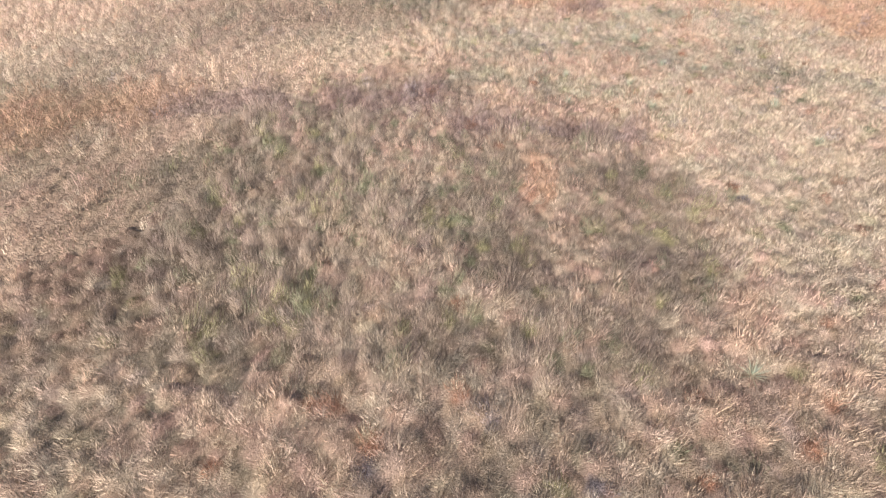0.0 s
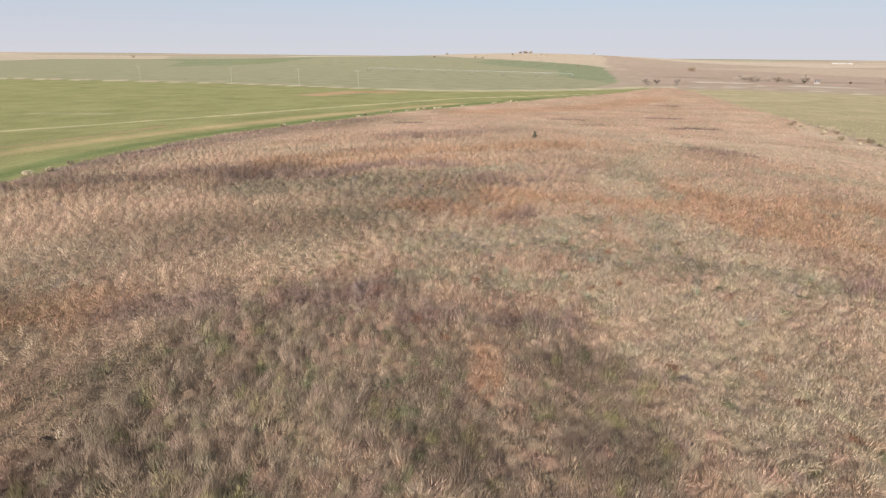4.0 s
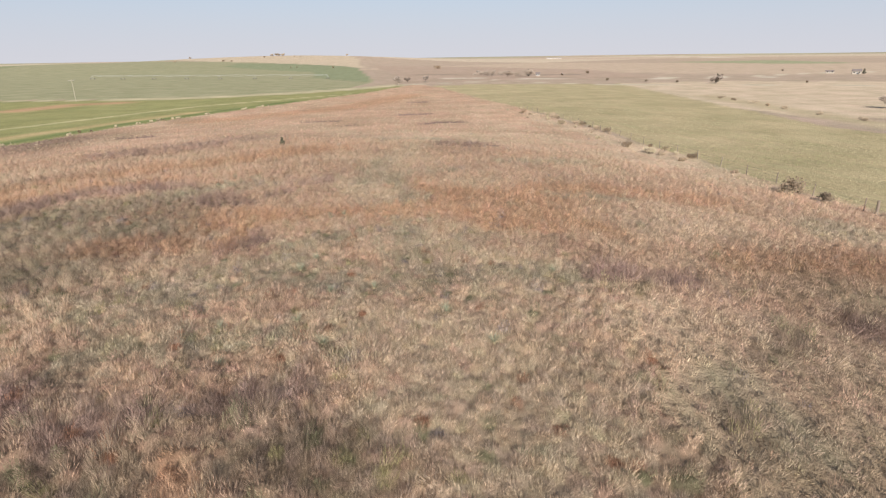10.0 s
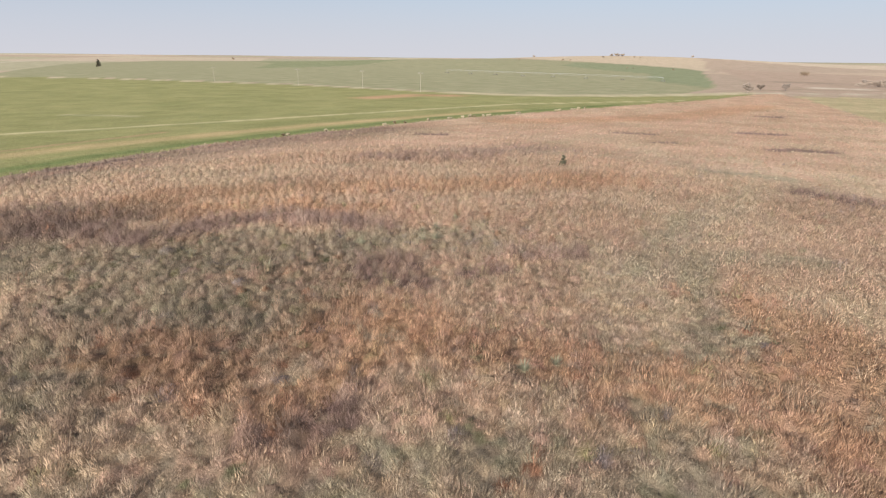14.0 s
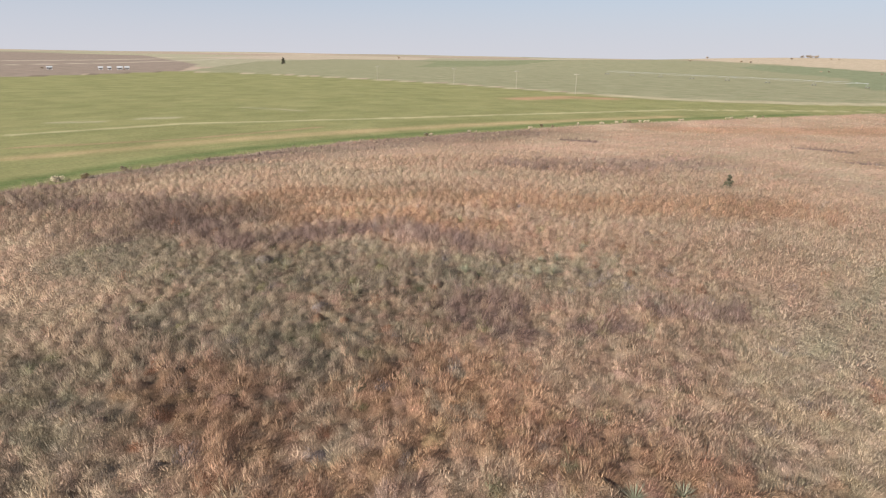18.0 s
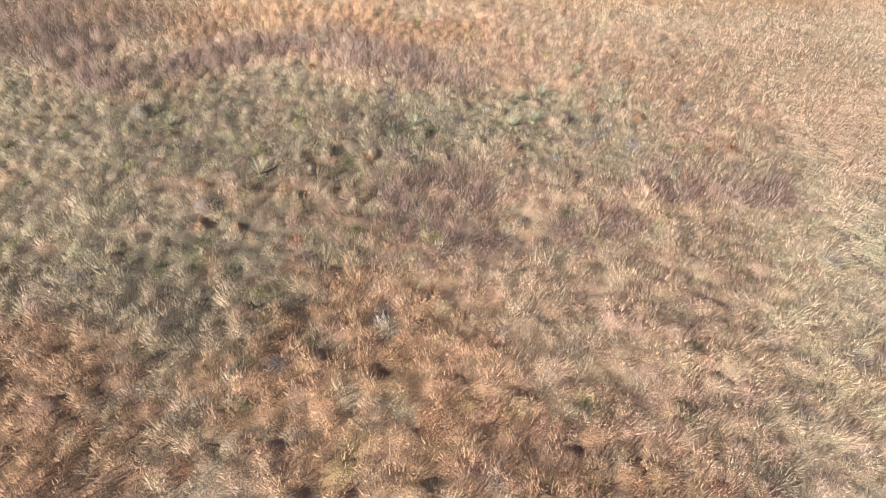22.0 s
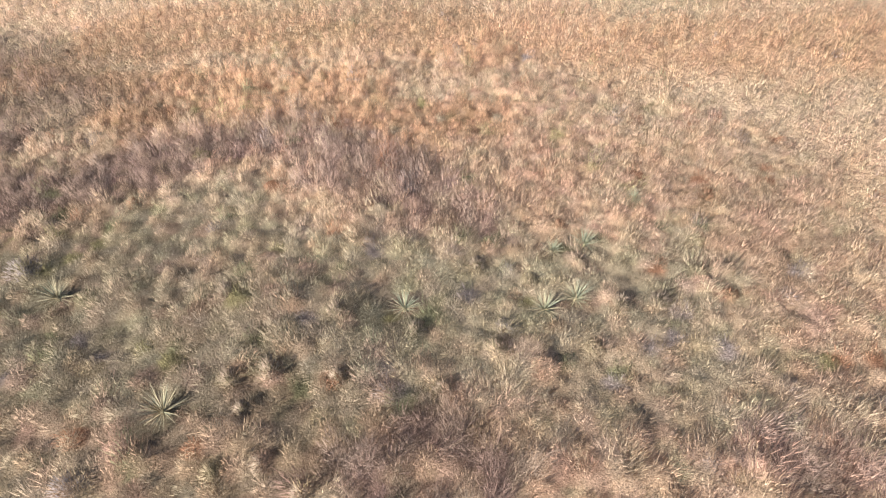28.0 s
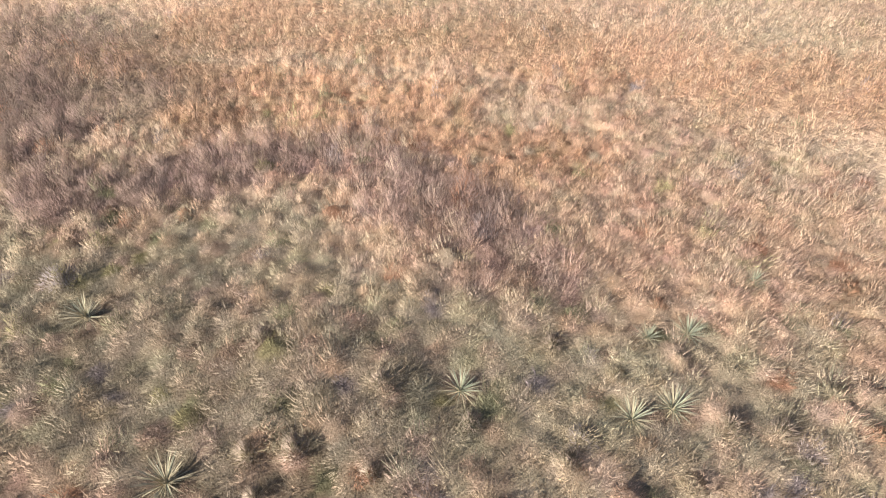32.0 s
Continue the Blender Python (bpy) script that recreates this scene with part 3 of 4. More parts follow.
def sow(step, keep, blades, grow, wide, seed, ruffle, behind=False):
    x, y, rng = scatter(step, keep, seed, behind)
    w = cover(x, y)
    pick = (rng.uniform(0, 1, len(x))[:, None] > np.cumsum(w, -1)).sum(-1).clip(0, 5)
    beds = []
    for k, (name, label, height, radius, heart, reach, spread, bulge) in enumerate(KINDS):
        m = pick == k
        n = int(m.sum())
        if not n:
            continue
        size = rng.uniform(0.75, 1.2, n) * (0.62 + 0.76 * swell(x[m], y[m], 1.1, 80)) * grow
        for yx, yy, ysize, _ in YUCCAS:
            size = size * np.where(np.hypot(x[m] - yx, y[m] - yy) < 0.5 * ysize, 0.5, 1.0)
        pale = patch_tone(x[m], y[m])[:, None]
        tone = (np.minimum(pale, 1 + 0.3 * (pale - 1)) if k == 2 else pale) * rng.normal(1, 0.07, (n, 1)) * (1 + 0.4 * (swell(x[m], y[m], 2.2, 90 + k) - 0.5))[:, None]
        # every sixth tussock or so stands well above the rest
        size = size * np.where(rng.uniform(0, 1, n) < 0.12 * (step < 0.6), 1.35, 1.0)
        # tall heads get a lighter tint, low growth darker, painting shade into the gaps
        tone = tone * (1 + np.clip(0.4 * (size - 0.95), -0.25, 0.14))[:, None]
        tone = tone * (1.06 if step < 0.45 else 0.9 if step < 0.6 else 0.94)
        own = 0.85 if k == 4 else 0.5
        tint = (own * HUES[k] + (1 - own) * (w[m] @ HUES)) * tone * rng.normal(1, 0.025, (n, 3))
        stray = rng.uniform(0, 1, n)
        tint[stray < 0.02] = HUES[1] * 0.95
        tint[stray > 0.99] = (0.33, 0.31, 0.18) if k in (2, 3) else (0.46, 0.24, 0.15)
        odd = rng.integers(0, 4, n) if k != 3 else rng.integers(1, 3, n)
        some = (rng.uniform(0, 1, n) < (0.10 if k == 2 else 0.10 if k == 3 else 0.02))[:, None]
        tint = np.where(some, STRAYS[odd] * tone, tint)
        stems = k == 4
        beds.append((x[m], y[m], bulge * height * size, radius * np.sqrt(size * grow), tint))
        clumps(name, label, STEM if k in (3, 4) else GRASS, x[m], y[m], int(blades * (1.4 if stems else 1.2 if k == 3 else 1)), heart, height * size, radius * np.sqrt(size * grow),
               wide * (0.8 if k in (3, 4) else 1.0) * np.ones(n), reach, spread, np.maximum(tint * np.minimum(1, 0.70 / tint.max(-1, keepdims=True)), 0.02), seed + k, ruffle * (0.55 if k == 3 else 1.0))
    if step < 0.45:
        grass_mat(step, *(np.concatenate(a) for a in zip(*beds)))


far_of = lambda x, y, r: strip(x + ragged(x, y, 5, 5, 77), y + ragged(x, y, 5, 5, 79), NEAR_LINE, r, 0.01) < 0.5  # noqa: E731
sow(0.34, lambda x, y: ~far_of(x, y, 13), 92, 0.9, 0.0058, 100, 0.95)
sow(0.48, lambda x, y: far_of(x, y, 13) & ~far_of(x, y, 42), 50, 0.92, 0.010, 200, 0.65)
sow(1.0, lambda x, y: far_of(x, y, 42), 18, 0.55, 0.035, 300, 0.35)
sow(0.9, lambda x, y: x > -40, 8, 0.9, 0.05, 400, 0.7, True)


def pasture_tufts(step, seed):
    """Short bleached and green tufts scattered over the olive pasture behind the fence."""
    rng = np.random.default_rng(seed)
    gx, gy = np.meshgrid(np.arange(48, 150, step), np.arange(2, 210, step))
    x, y = (gx + rng.uniform(-0.5, 0.5, gx.shape) * step).ravel(), (gy + rng.uniform(-0.5, 0.5, gx.shape) * step).ravel()
    # banks and drifts of tufts, thinning out away from the fence
    away = 1 - strip(x, y, FENCE_LINE, 42, 0.9)
    ok = inside(x, y, PASTURE) & ~inside(x, y, PRAIRIE) & (0.6 * swell(x, y, 7, 301) + 0.4 * rng.uniform(0, 1, len(x)) > 0.40 + 0.3 * away)
    x, y = x[ok], y[ok]
    green = smooth(swell(x, y, 16, 302), 0.5, 0.62)[:, None]
    tint = (np.array((0.50, 0.425, 0.27)) * (1 - green) + np.array((0.34, 0.325, 0.17)) * green) * rng.normal(1, 0.12, (len(x), 1))
    size = rng.uniform(0.6, 1.3, len(x))
    clumps("pasture_grass", "short bleached tufts in an olive pasture", GRASS, x, y, 9, 0.3, 0.26 * size, 0.30 * size, 0.024 * np.ones(len(x)), 0.8, 0.7, tint, seed, 0.4)


pasture_tufts(1.0, 500)


# ---- shapes for single things ----
def tube(bm, pts, radii, sides=6):
    """A tapered, bent rod along pts."""
    rings = []
    for k, (p, r) in enumerate(zip(pts, radii)):
        p = Vector(p)
        d = (Vector(pts[min(k + 1, len(pts) - 1)]) - Vector(pts[max(k - 1, 0)])).normalized()
        side = d.orthogonal().normalized()
        up = d.cross(side)
        rings.append([bm.verts.new(p + r * (math.cos(a) * side + math.sin(a) * up)) for a in (2 * math.pi * i / sides for i in range(sides))])
    for a, b in zip(rings, rings[1:]):
        for i in range(sides):
            bm.faces.new((a[i], a[(i + 1) % sides], b[(i + 1) % sides], b[i]))
    bm.faces.new(rings[0][::-1])
    bm.faces.new(rings[-1])
    return bm


def block(bm, x0, y0, z0, x1, y1, z1):
    """A box with slightly broken edges."""
    made = bmesh.ops.create_cube(bm, size=1.0)["verts"]
    for v in made:
        v.co = Vector(((x0 + x1) / 2 + v.co.x * (x1 - x0), (y0 + y1) / 2 + v.co.y * (y1 - y0), (z0 + z1) / 2 + v.co.z * (z1 - z0)))
    edges = {e for v in made for e in v.link_edges}
    bmesh.ops.bevel(bm, geom=list(edges), offset=min(x1 - x0, y1 - y0, z1 - z0) * 0.06, segments=1, affect="EDGES")
    return bm


def thing(name, x, y, label, category, group="", turn=0.0, size=1.0):
    ob = new(name)
    ob.empty_display_size = 0.2
    ob.matrix_world = pose(x, y, float(land(x, y)) - 0.02, 0, 0, turn) @ Matrix.Diagonal((size, size, size, 1))
    return tagged(ob, label, category, group)


BARK = plain("grey_bark", (0.36, 0.30, 0.25), 0.9, 0.35, 4.0)
TWIG = plain("bare_twigs", (0.36, 0.295, 0.245), 0.9, 0.3, 1.5)
NEEDLE = plain("juniper_needles", (0.11, 0.105, 0.065), 0.8, 0.4, 3.0)
HEDGE = plain("windbreak_twigs", (0.42, 0.34, 0.27), 0.9, 0.3, 1.0)
BRUSH = plain("brown_brush", (0.46, 0.355, 0.245), 0.9, 0.35, 3.0)
DARK_BRUSH = plain("dark_brown_brush", (0.24, 0.18, 0.125), 0.9, 0.35, 3.0)
STRAWY = plain("pale_dry_brush", (0.52, 0.43, 0.29), 0.9, 0.25, 3.0)
YUCCA = plain("yucca_green", (0.27, 0.275, 0.185), 0.55, 0.3, 12.0, 0.4)
YUCCA_DRY = plain("yucca_straw", (0.41, 0.345, 0.225), 0.7, 0.3, 12.0, 0.3)
WOOD = plain("weathered_wood", (0.25, 0.20, 0.155), 0.85, 0.35, 9.0)
POLE_WOOD = plain("pale_pole_wood", (0.40, 0.36, 0.28), 0.85, 0.25, 3.0)
WIRE = plain("rusty_wire", (0.16, 0.12, 0.10), 0.6, 0.3, 20.0, 0.4, 0.7)
CERAMIC = plain("grey_ceramic", (0.45, 0.45, 0.46), 0.3, 0.1, 9.0, 0.5)
TAN_WALL = plain("tan_siding", (0.42, 0.37, 0.31), 0.7, 0.12, 0.8)
WHITE = plain("white_siding", (0.78, 0.77, 0.75), 0.6, 0.08, 0.8)
ROOF = plain("pale_sheet_roof", (0.62, 0.61, 0.60), 0.45, 0.12, 0.7, 0.4, 0.2)
ROOF_DARK = plain("brown_shingle_roof", (0.20, 0.165, 0.15), 0.9, 0.25, 1.2)
DOOR = plain("grey_door", (0.30, 0.29, 0.28), 0.6, 0.15, 2.0)
PANE, _, _b = material("window_pane", 0.05, 0.5)
_b.inputs["Base Color"].default_value = (0.03, 0.035, 0.04, 1)


def puff(bm, rng, centre, radius, count, leaf, squash=1.0, hollow=0.3):
    """Many small leaf or twig clumps in an uneven ball."""
    for _ in range(count):
        d = Vector(rng.normal(0, 1, 3)).normalized()
        p = Vector(centre) + Vector((d.x, d.y, d.z * squash)) * radius * (hollow + (1 - hollow) * rng.uniform() ** 0.5) * (0.8 + 0.35 * noise.noise(d * 2.3))
        a = Vector(rng.normal(0, 1, 3)).normalized()
        b = a.orthogonal().normalized()
        s = leaf * rng.uniform(0.5, 1.4)
        bm.faces.new([bm.verts.new(p + s * v) for v in (a, b * 0.55 - a * 0.3, -b * 0.55 - a * 0.3)])


def bare_tree(x, y, height, width, label, seed, group="bare trees", leafy=TWIG):
    """A leafless broad tree: bent trunk, spreading limbs and a haze of twigs."""
    rng = np.random.default_rng(seed)
    t = thing("tree", x, y, label, "tree", group, rng.uniform(0, 360))
    h, w = height, width / 2
    fork = Vector((0.03 * h, 0.02 * h, 0.2 * h))
    part("trunk", tube(bmesh.new(), [(0, 0, -0.15), (0.02 * h, 0, 0.12 * h), fork], [0.05 * h, 0.038 * h, 0.032 * h], 7), BARK, t)
    crown = bmesh.new()
    for k in range(6):
        a = 2 * math.pi * (k + rng.uniform(-0.3, 0.3)) / 6
        reach = w * rng.uniform(0.5, 0.85)
        tip = Vector((math.cos(a) * reach, math.sin(a) * reach, h * rng.uniform(0.3, 0.88)))
        mid = fork.lerp(tip, 0.5) + Vector((math.cos(a) * 0.15 * w, math.sin(a) * 0.15 * w, -0.03 * h))
        part("limb", tube(bmesh.new(), [fork, mid, tip], [0.016 * h, 0.009 * h, 0.003 * h], 5), BARK, t)
        for _ in range(7):
            s = mid.lerp(tip, rng.uniform(0, 1))
            e = s + Vector((rng.normal(0, 0.22) * w, rng.normal(0, 0.22) * w, abs(rng.normal(0.12, 0.08)) * h))
            tube(crown, [s, s.lerp(e, 0.5) + Vector((0, 0, 0.02 * h)), e], [0.006 * h, 0.004 * h, 0.001 * h], 3)
        puff(crown, rng, tip.lerp(mid, 0.35), 0.48 * w, 190, 0.05 * h, 0.8, 0.1)
    puff(crown, rng, (0, 0, 0.5 * h), 0.75 * w, 620, 0.04 * h, 0.42 * h / w, 0.2)
    part("crown", crown, leafy, t)
    return t


def juniper(x, y, height, width, label, seed, group="junipers"):
    """A dark evergreen: short trunk, uneven tiers of needle clumps."""
    rng = np.random.default_rng(seed)
    t = thing("juniper", x, y, label, "tree", group, rng.uniform(0, 360))
    part("trunk", tube(bmesh.new(), [(0, 0, -0.1), (0.02, 0, 0.4 * height), (0, 0.02, 0.9 * height)], [0.05 * height, 0.035 * height, 0.008 * height], 6), BARK, t)
    crown = bmesh.new()
    for k in range(9):
        f = k / 8
        a = k * 2.4
        r = width / 2 * (1 - 0.75 * f) * rng.uniform(0.5, 0.8)
        puff(crown, rng, (math.cos(a) * r * 0.7, math.sin(a) * r * 0.7, height * (0.14 + 0.74 * f)), max(r, 0.12 * width), 55, 0.07 * height, 0.8, 0.2)
    part("crown", crown, NEEDLE, t)
    return t


def shrub(x, y, height, width, label, seed, mat, group="shrubs along the fence"):
    """A low rounded bush: many stems from the root and a ragged mass of fine twigs."""
    rng = np.random.default_rng(seed)
    t = thing("shrub", x, y, label, "shrub", group, rng.uniform(0, 360))
    stems, crown = bmesh.new(), bmesh.new()
    for k in range(14):
        a, r = rng.uniform(0, 6.28), width / 2 * rng.uniform(0.2, 0.9)
        tip = (math.cos(a) * r, math.sin(a) * r, height * rng.uniform(0.55, 0.95))
        tube(stems, [(tip[0] * 0.15, tip[1] * 0.15, -0.05), (tip[0] * 0.5, tip[1] * 0.5, tip[2] * 0.6), tip], [0.018, 0.012, 0.004], 4)
    for k in range(7):
        a, r = rng.uniform(0, 6.28), width / 2 * rng.uniform(0.1, 0.62)
        puff(crown, rng, (math.cos(a) * r, math.sin(a) * r, height * rng.uniform(0.3, 0.68)), 0.36 * height + 0.06 * width, 60, 0.085 * height + 0.03, 0.9, 0.2)
    part("stem", stems, BARK, t)
    part("crown", crown, mat, t)
    return t


# ---- yuccas in the prairie ----
def leaf_mesh(name, mat):
    """A stiff sword-shaped leaf, channelled along its middle, rising along +x."""
    bm = bmesh.new()
    rows = [(0.0, 0.009, 0.0), (0.12, 0.0085, 0.004), (0.27, 0.0065, 0.004), (0.40, 0.003, -0.006), (0.46, 0.0008, -0.014)]
    rings = [[bm.verts.new((x, -w, z + 0.35 * w)), bm.verts.new((x, 0, z - 0.2 * w)), bm.verts.new((x, w, z + 0.35 * w))] for x, w, z in rows]
    for a, b in zip(rings, rings[1:]):
        for i in (0, 1):
            bm.faces.new((a[i], b[i], b[i + 1], a[i + 1]))
    me = bpy.data.meshes.new(name)
    bm.to_mesh(me)
    bm.free()
    me.materials.append(mat)
    return me


LEAF, DRY_LEAF = leaf_mesh("leaf", YUCCA), leaf_mesh("dry_leaf", YUCCA_DRY)


def yucca(x, y, size, dry, seed):
    rng = np.random.default_rng(seed)
    label = "straw-yellow dying yucca with splayed leaves in short grass" if dry > 0.5 else "grey-green spiky yucca rosette in dry prairie grass"
    t = thing("yucca", x, y, label, "yucca", "yuccas in the prairie", rng.uniform(0, 360), size)
    t.location.z += 0.11
    bm = bmesh.new()
    tube(bm, [(0, 0, -0.22), (0, 0, -0.02), (0, 0, 0.06)], [0.05, 0.06, 0.03], 8)
    part("root_crown", bm, YUCCA_DRY, t)
    for k in range(68):
        f = k / 67
        low = f < 0.28
        el = (4 if low else 12) + 66 * max(0.0, f - 0.1) + rng.normal(0, 6)
        ob = new("leaf", DRY_LEAF if rng.uniform() < dry or low else LEAF)
        ob.parent = t
        s = rng.uniform(0.75, 1.12)
        ob.matrix_local = pose(0, 0, 0.03 * f, 0, 0, k * 137.5 + rng.normal(0, 8)) @ pose(0.02, 0, 0, 0, -el, 0) @ Matrix.Diagonal((s, s, s, 1))


for n, (x, y, size, dry) in enumerate(YUCCAS):
    yucca(x, y, size, dry, 700 + n)

# ---- single tussocks that stand out from the grass ----
def tuft_mesh(name, rng, count, height, radius, plume, hue):
    """Fanned blades from one root, or the fluffy heads about its crown."""
    phi, out = rng.uniform(0, 2 * np.pi, count), np.sqrt(rng.uniform(0, 1, count))
    dx, dy = np.cos(phi), np.sin(phi)
    lift = height * (0.35 + 0.5 * (1 - out * out)) * rng.uniform(0.6, 1.1, count) if plume else np.zeros(count)
    rr = radius * out * (1.25 if plume else 0.6)
    lean = (0.2 + 0.9 * out) * rng.uniform(0.2, 1.2, count)
    lng = height * (rng.uniform(0.14, 0.34, count) if plume else rng.uniform(0.6, 1.0, count))
    w, turn = rng.uniform(0.004, 0.011, count), rng.uniform(0, np.pi, count)
    root = np.stack([rr * dx, rr * dy, lift], -1)
    side = np.stack([np.cos(turn) * w, np.sin(turn) * w, 0 * w], -1)
    tip = root + np.stack([lng * np.sin(lean) * dx, lng * np.sin(lean) * dy, lng * np.cos(lean)], -1)
    v = np.stack([root + side, root - side, tip], 1).reshape(-1, 3)
    nrm = np.stack([dx * (0.2 + out), dy * (0.2 + out), np.full(count, 0.6)], -1)
    nrm = np.repeat(nrm / np.linalg.norm(nrm, axis=-1, keepdims=True), 3, 0)
    tint = np.repeat(np.array(hue) * rng.normal(1, 0.07, (count, 1)), 3, 0)
    return mesh_of(name, v, np.arange(3 * count).reshape(-1, 3), GRASS, tint, nrm)


TUFTS = {  # hue of heads, hue of blades, height, radius, label
    "pale": ((0.43, 0.33, 0.26), (0.33, 0.27, 0.185), 0.60, 0.19, "tall pink-tan bunchgrass tussock with fluffy heads"),
    "rust": ((0.44, 0.25, 0.16), (0.35, 0.22, 0.14), 0.50, 0.18, "rust-red bunchgrass tussock among paler grass"),
    "lilac": ((0.33, 0.275, 0.265), (0.26, 0.215, 0.195), 0.45, 0.28, "lilac-grey dried weed with feathery heads"),
    "straw": ((0.44, 0.35, 0.24), (0.36, 0.29, 0.19), 0.55, 0.22, "straw-coloured bunchgrass tussock, bleached at the top"),
}
for n, (kind, x, y, size) in enumerate([
        ("pale", 4.4, 43.4, 1.1), ("pale", 3.7, 43.0, 1.0), ("pale", 5.7, 43.7, 0.9), ("pale", 2.3, 44.9, 1.05), ("pale", 4.9, 45.2, 1.0), ("pale", 6.7, 45.3, 0.9), ("straw", 4.5, 41.3, 0.9),
        ("pale", 5.2, 41.7, 0.85), ("pale", 7.7, 44.1, 0.9), ("pale", 10.7, 47.6, 1.0), ("pale", 11.5, 47.9, 1.05), ("rust", 13.0, 48.7, 0.9), ("rust", 8.9, 49.8, 0.9), ("straw", 8.6, 47.6, 0.8),
        ("straw", 9.6, 48.5, 0.8), ("straw", 12.3, 49.2, 1.0), ("pale", 7.3, 47.7, 0.9), ("lilac", 8.5, 46.0, 1.0), ("straw", 8.4, 45.4, 0.9), ("pale", 6.1, 41.5, 0.9), ("pale", 4.3, 42.5, 0.8),
        ("straw", 10.3, 46.1, 0.9), ("rust", 8.8, 21.0, 0.9), ("rust", 2.7, 39.6, 0.9), ("rust", 3.6, 39.8, 0.8), ("rust", 12.5, 52.5, 1.0), ("rust", -2.1, 46.9, 0.9), ("lilac", -2.7, 44.0, 1.25),
        ("lilac", 2.4, 40.3, 1.2), ("rust", 18.2, 39.7, 1.0), ("straw", 21.9, 18.7, 1.3), ("straw", 22.7, 18.9, 1.15), ("rust", 17.7, 23.9, 0.9), ("straw", 14.3, 37.8, 1.0), ("rust", 5.5, 54.8, 0.9)]):
    trng = np.random.default_rng(900 + n)
    heads, leaves, high, across, label = TUFTS[kind]
    clump = thing("tussock", x, y, label, "grass tussock", "tussocks that stand out", 0.0, 0.85 * size)
    for piece, number, hue in (("leaf_fan", 150, leaves), ("plume", 210, heads)):
        ob = new(piece, tuft_mesh(piece, trng, number, high, across, piece == "plume", hue))
        tagged(ob, kind="stuff").parent = clump

# ---- the fence along the pasture, with its brush ----


def along(line, step):
    out, carry = [], 0.0
    for (ax, ay), (bx, by) in zip(line, line[1:]):
        d = math.hypot(bx - ax, by - ay)
        while carry < d:
            out.append((ax + (bx - ax) * carry / d, ay + (by - ay) * carry / d))
            carry += step
        carry -= d
    return out


def build_fence():
    rng = np.random.default_rng(5)
    f = tagged(new("fence"), "old wire fence on weathered wooden posts between prairie and pasture", "fence")
    tops = []
    for x, y in along(FENCE_LINE, 5.2):
        z, h = float(land(x, y)), rng.uniform(0.95, 1.2)
        lx, ly = rng.normal(0, 0.06, 2)
        part("post", tube(bmesh.new(), [(x, y, z - 0.3), (x + lx * 0.5, y + ly * 0.5, z + h * 0.5), (x + lx, y + ly, z + h)], [0.055, 0.05, 0.045], 7), WOOD, f)
        tops.append((x + lx, y + ly, z, h))
    # stout old corner posts
    for x, y in ((52.8, 23.3), (51.6, 21.4)):
        z = float(land(x, y))
        part("corner_post", tube(bmesh.new(), [(x, y, z - 0.3), (x + 0.03, y, z + 0.6), (x + 0.02, y + 0.03, z + 1.1)], [0.13, 0.11, 0.10], 9), WOOD, f, "thick dark weathered corner post")
    for level in (0.35, 0.62, 0.88):
        part("wire", tube(bmesh.new(), [(x, y - 0.075, z + h * level) for x, y, z, h in tops], [0.008] * len(tops), 4), WIRE, f)


build_fence()
rng = np.random.default_rng(31)
shrub(54.0, 30.6, 1.5, 3.4, "dense dark brown bush on the fence line", 40, DARK_BRUSH)
shrub(53.9, 27.6, 1.0, 1.6, "low brown bush beside a fence post", 41, DARK_BRUSH)
shrub(54.6, 20.6, 0.8, 0.9, "small rounded brown bush by the fence", 42, BRUSH)
shrub(55.2, 18.4, 0.9, 0.7, "upright straw-coloured weed by the fence", 43, STRAWY)
for n, (x, y) in enumerate(along(FENCE_LINE[2:], 1.7)):
    if swell(x, y, 9.0, 17) + rng.uniform(-0.25, 0.25) > 0.46:
        pale, big = rng.uniform() < 0.42, rng.uniform() ** 2
        shrub(x - 8.0 * rng.uniform() ** 2, y + rng.uniform(-1.4, 1.4), 0.4 + 0.75 * big, 0.6 + 2.6 * big,
              "pale dry brush on the fence line" if pale else "low brown bush on the fence line", 50 + n, STRAWY if pale else BRUSH)

edge = [(-37.3, 58), (-37.1, 73), (-33.8, 90.5), (-25.2, 108.5), (-11.2, 130), (5.8, 156.5), (26, 178), (46, 200)]
for n, (x, y) in enumerate(along(edge, 2.2)):
    if swell(x, y, 11.0, 27) + rng.uniform(-0.2, 0.2) > 0.56:
        shrub(x + rng.uniform(-1.2, 0.6), y + rng.uniform(-0.8, 0.8), rng.uniform(0.45, 0.75), rng.uniform(0.8, 2.0), "pale straw weed tuft on the wheat field's edge", 300 + n, STRAWY,
              "weed tufts along the field edge")

juniper(20.7, 77.6, 1.3, 1.25, "small dark juniper alone in russet grass", 90)

# ---- trees and bushes of the farmland ----
bare_tree(196, 85, 4.2, 5.6, "bare broad tree beside a pale pasture bank", 101, leafy=HEDGE)
bare_tree(297, 214, 6.0, 7.5, "bare rounded tree at a field edge", 102)
juniper(304, 219, 5.5, 2.6, "dark juniper behind a bare tree", 103)
bare_tree(148, 320, 6.0, 5.5, "bare tree at the field corner by the track", 104)
bare_tree(168, 349, 4.0, 5.0, "low bare tree near the track", 105)
bare_tree(183, 352, 4.8, 5.0, "low bare tree near the track", 106)
bare_tree(366, 674, 6.5, 12.0, "broad rounded tree in open rangeland", 107, leafy=BRUSH)
bare_tree(300, 470, 5.0, 4.5, "small bare tree in rangeland", 108)
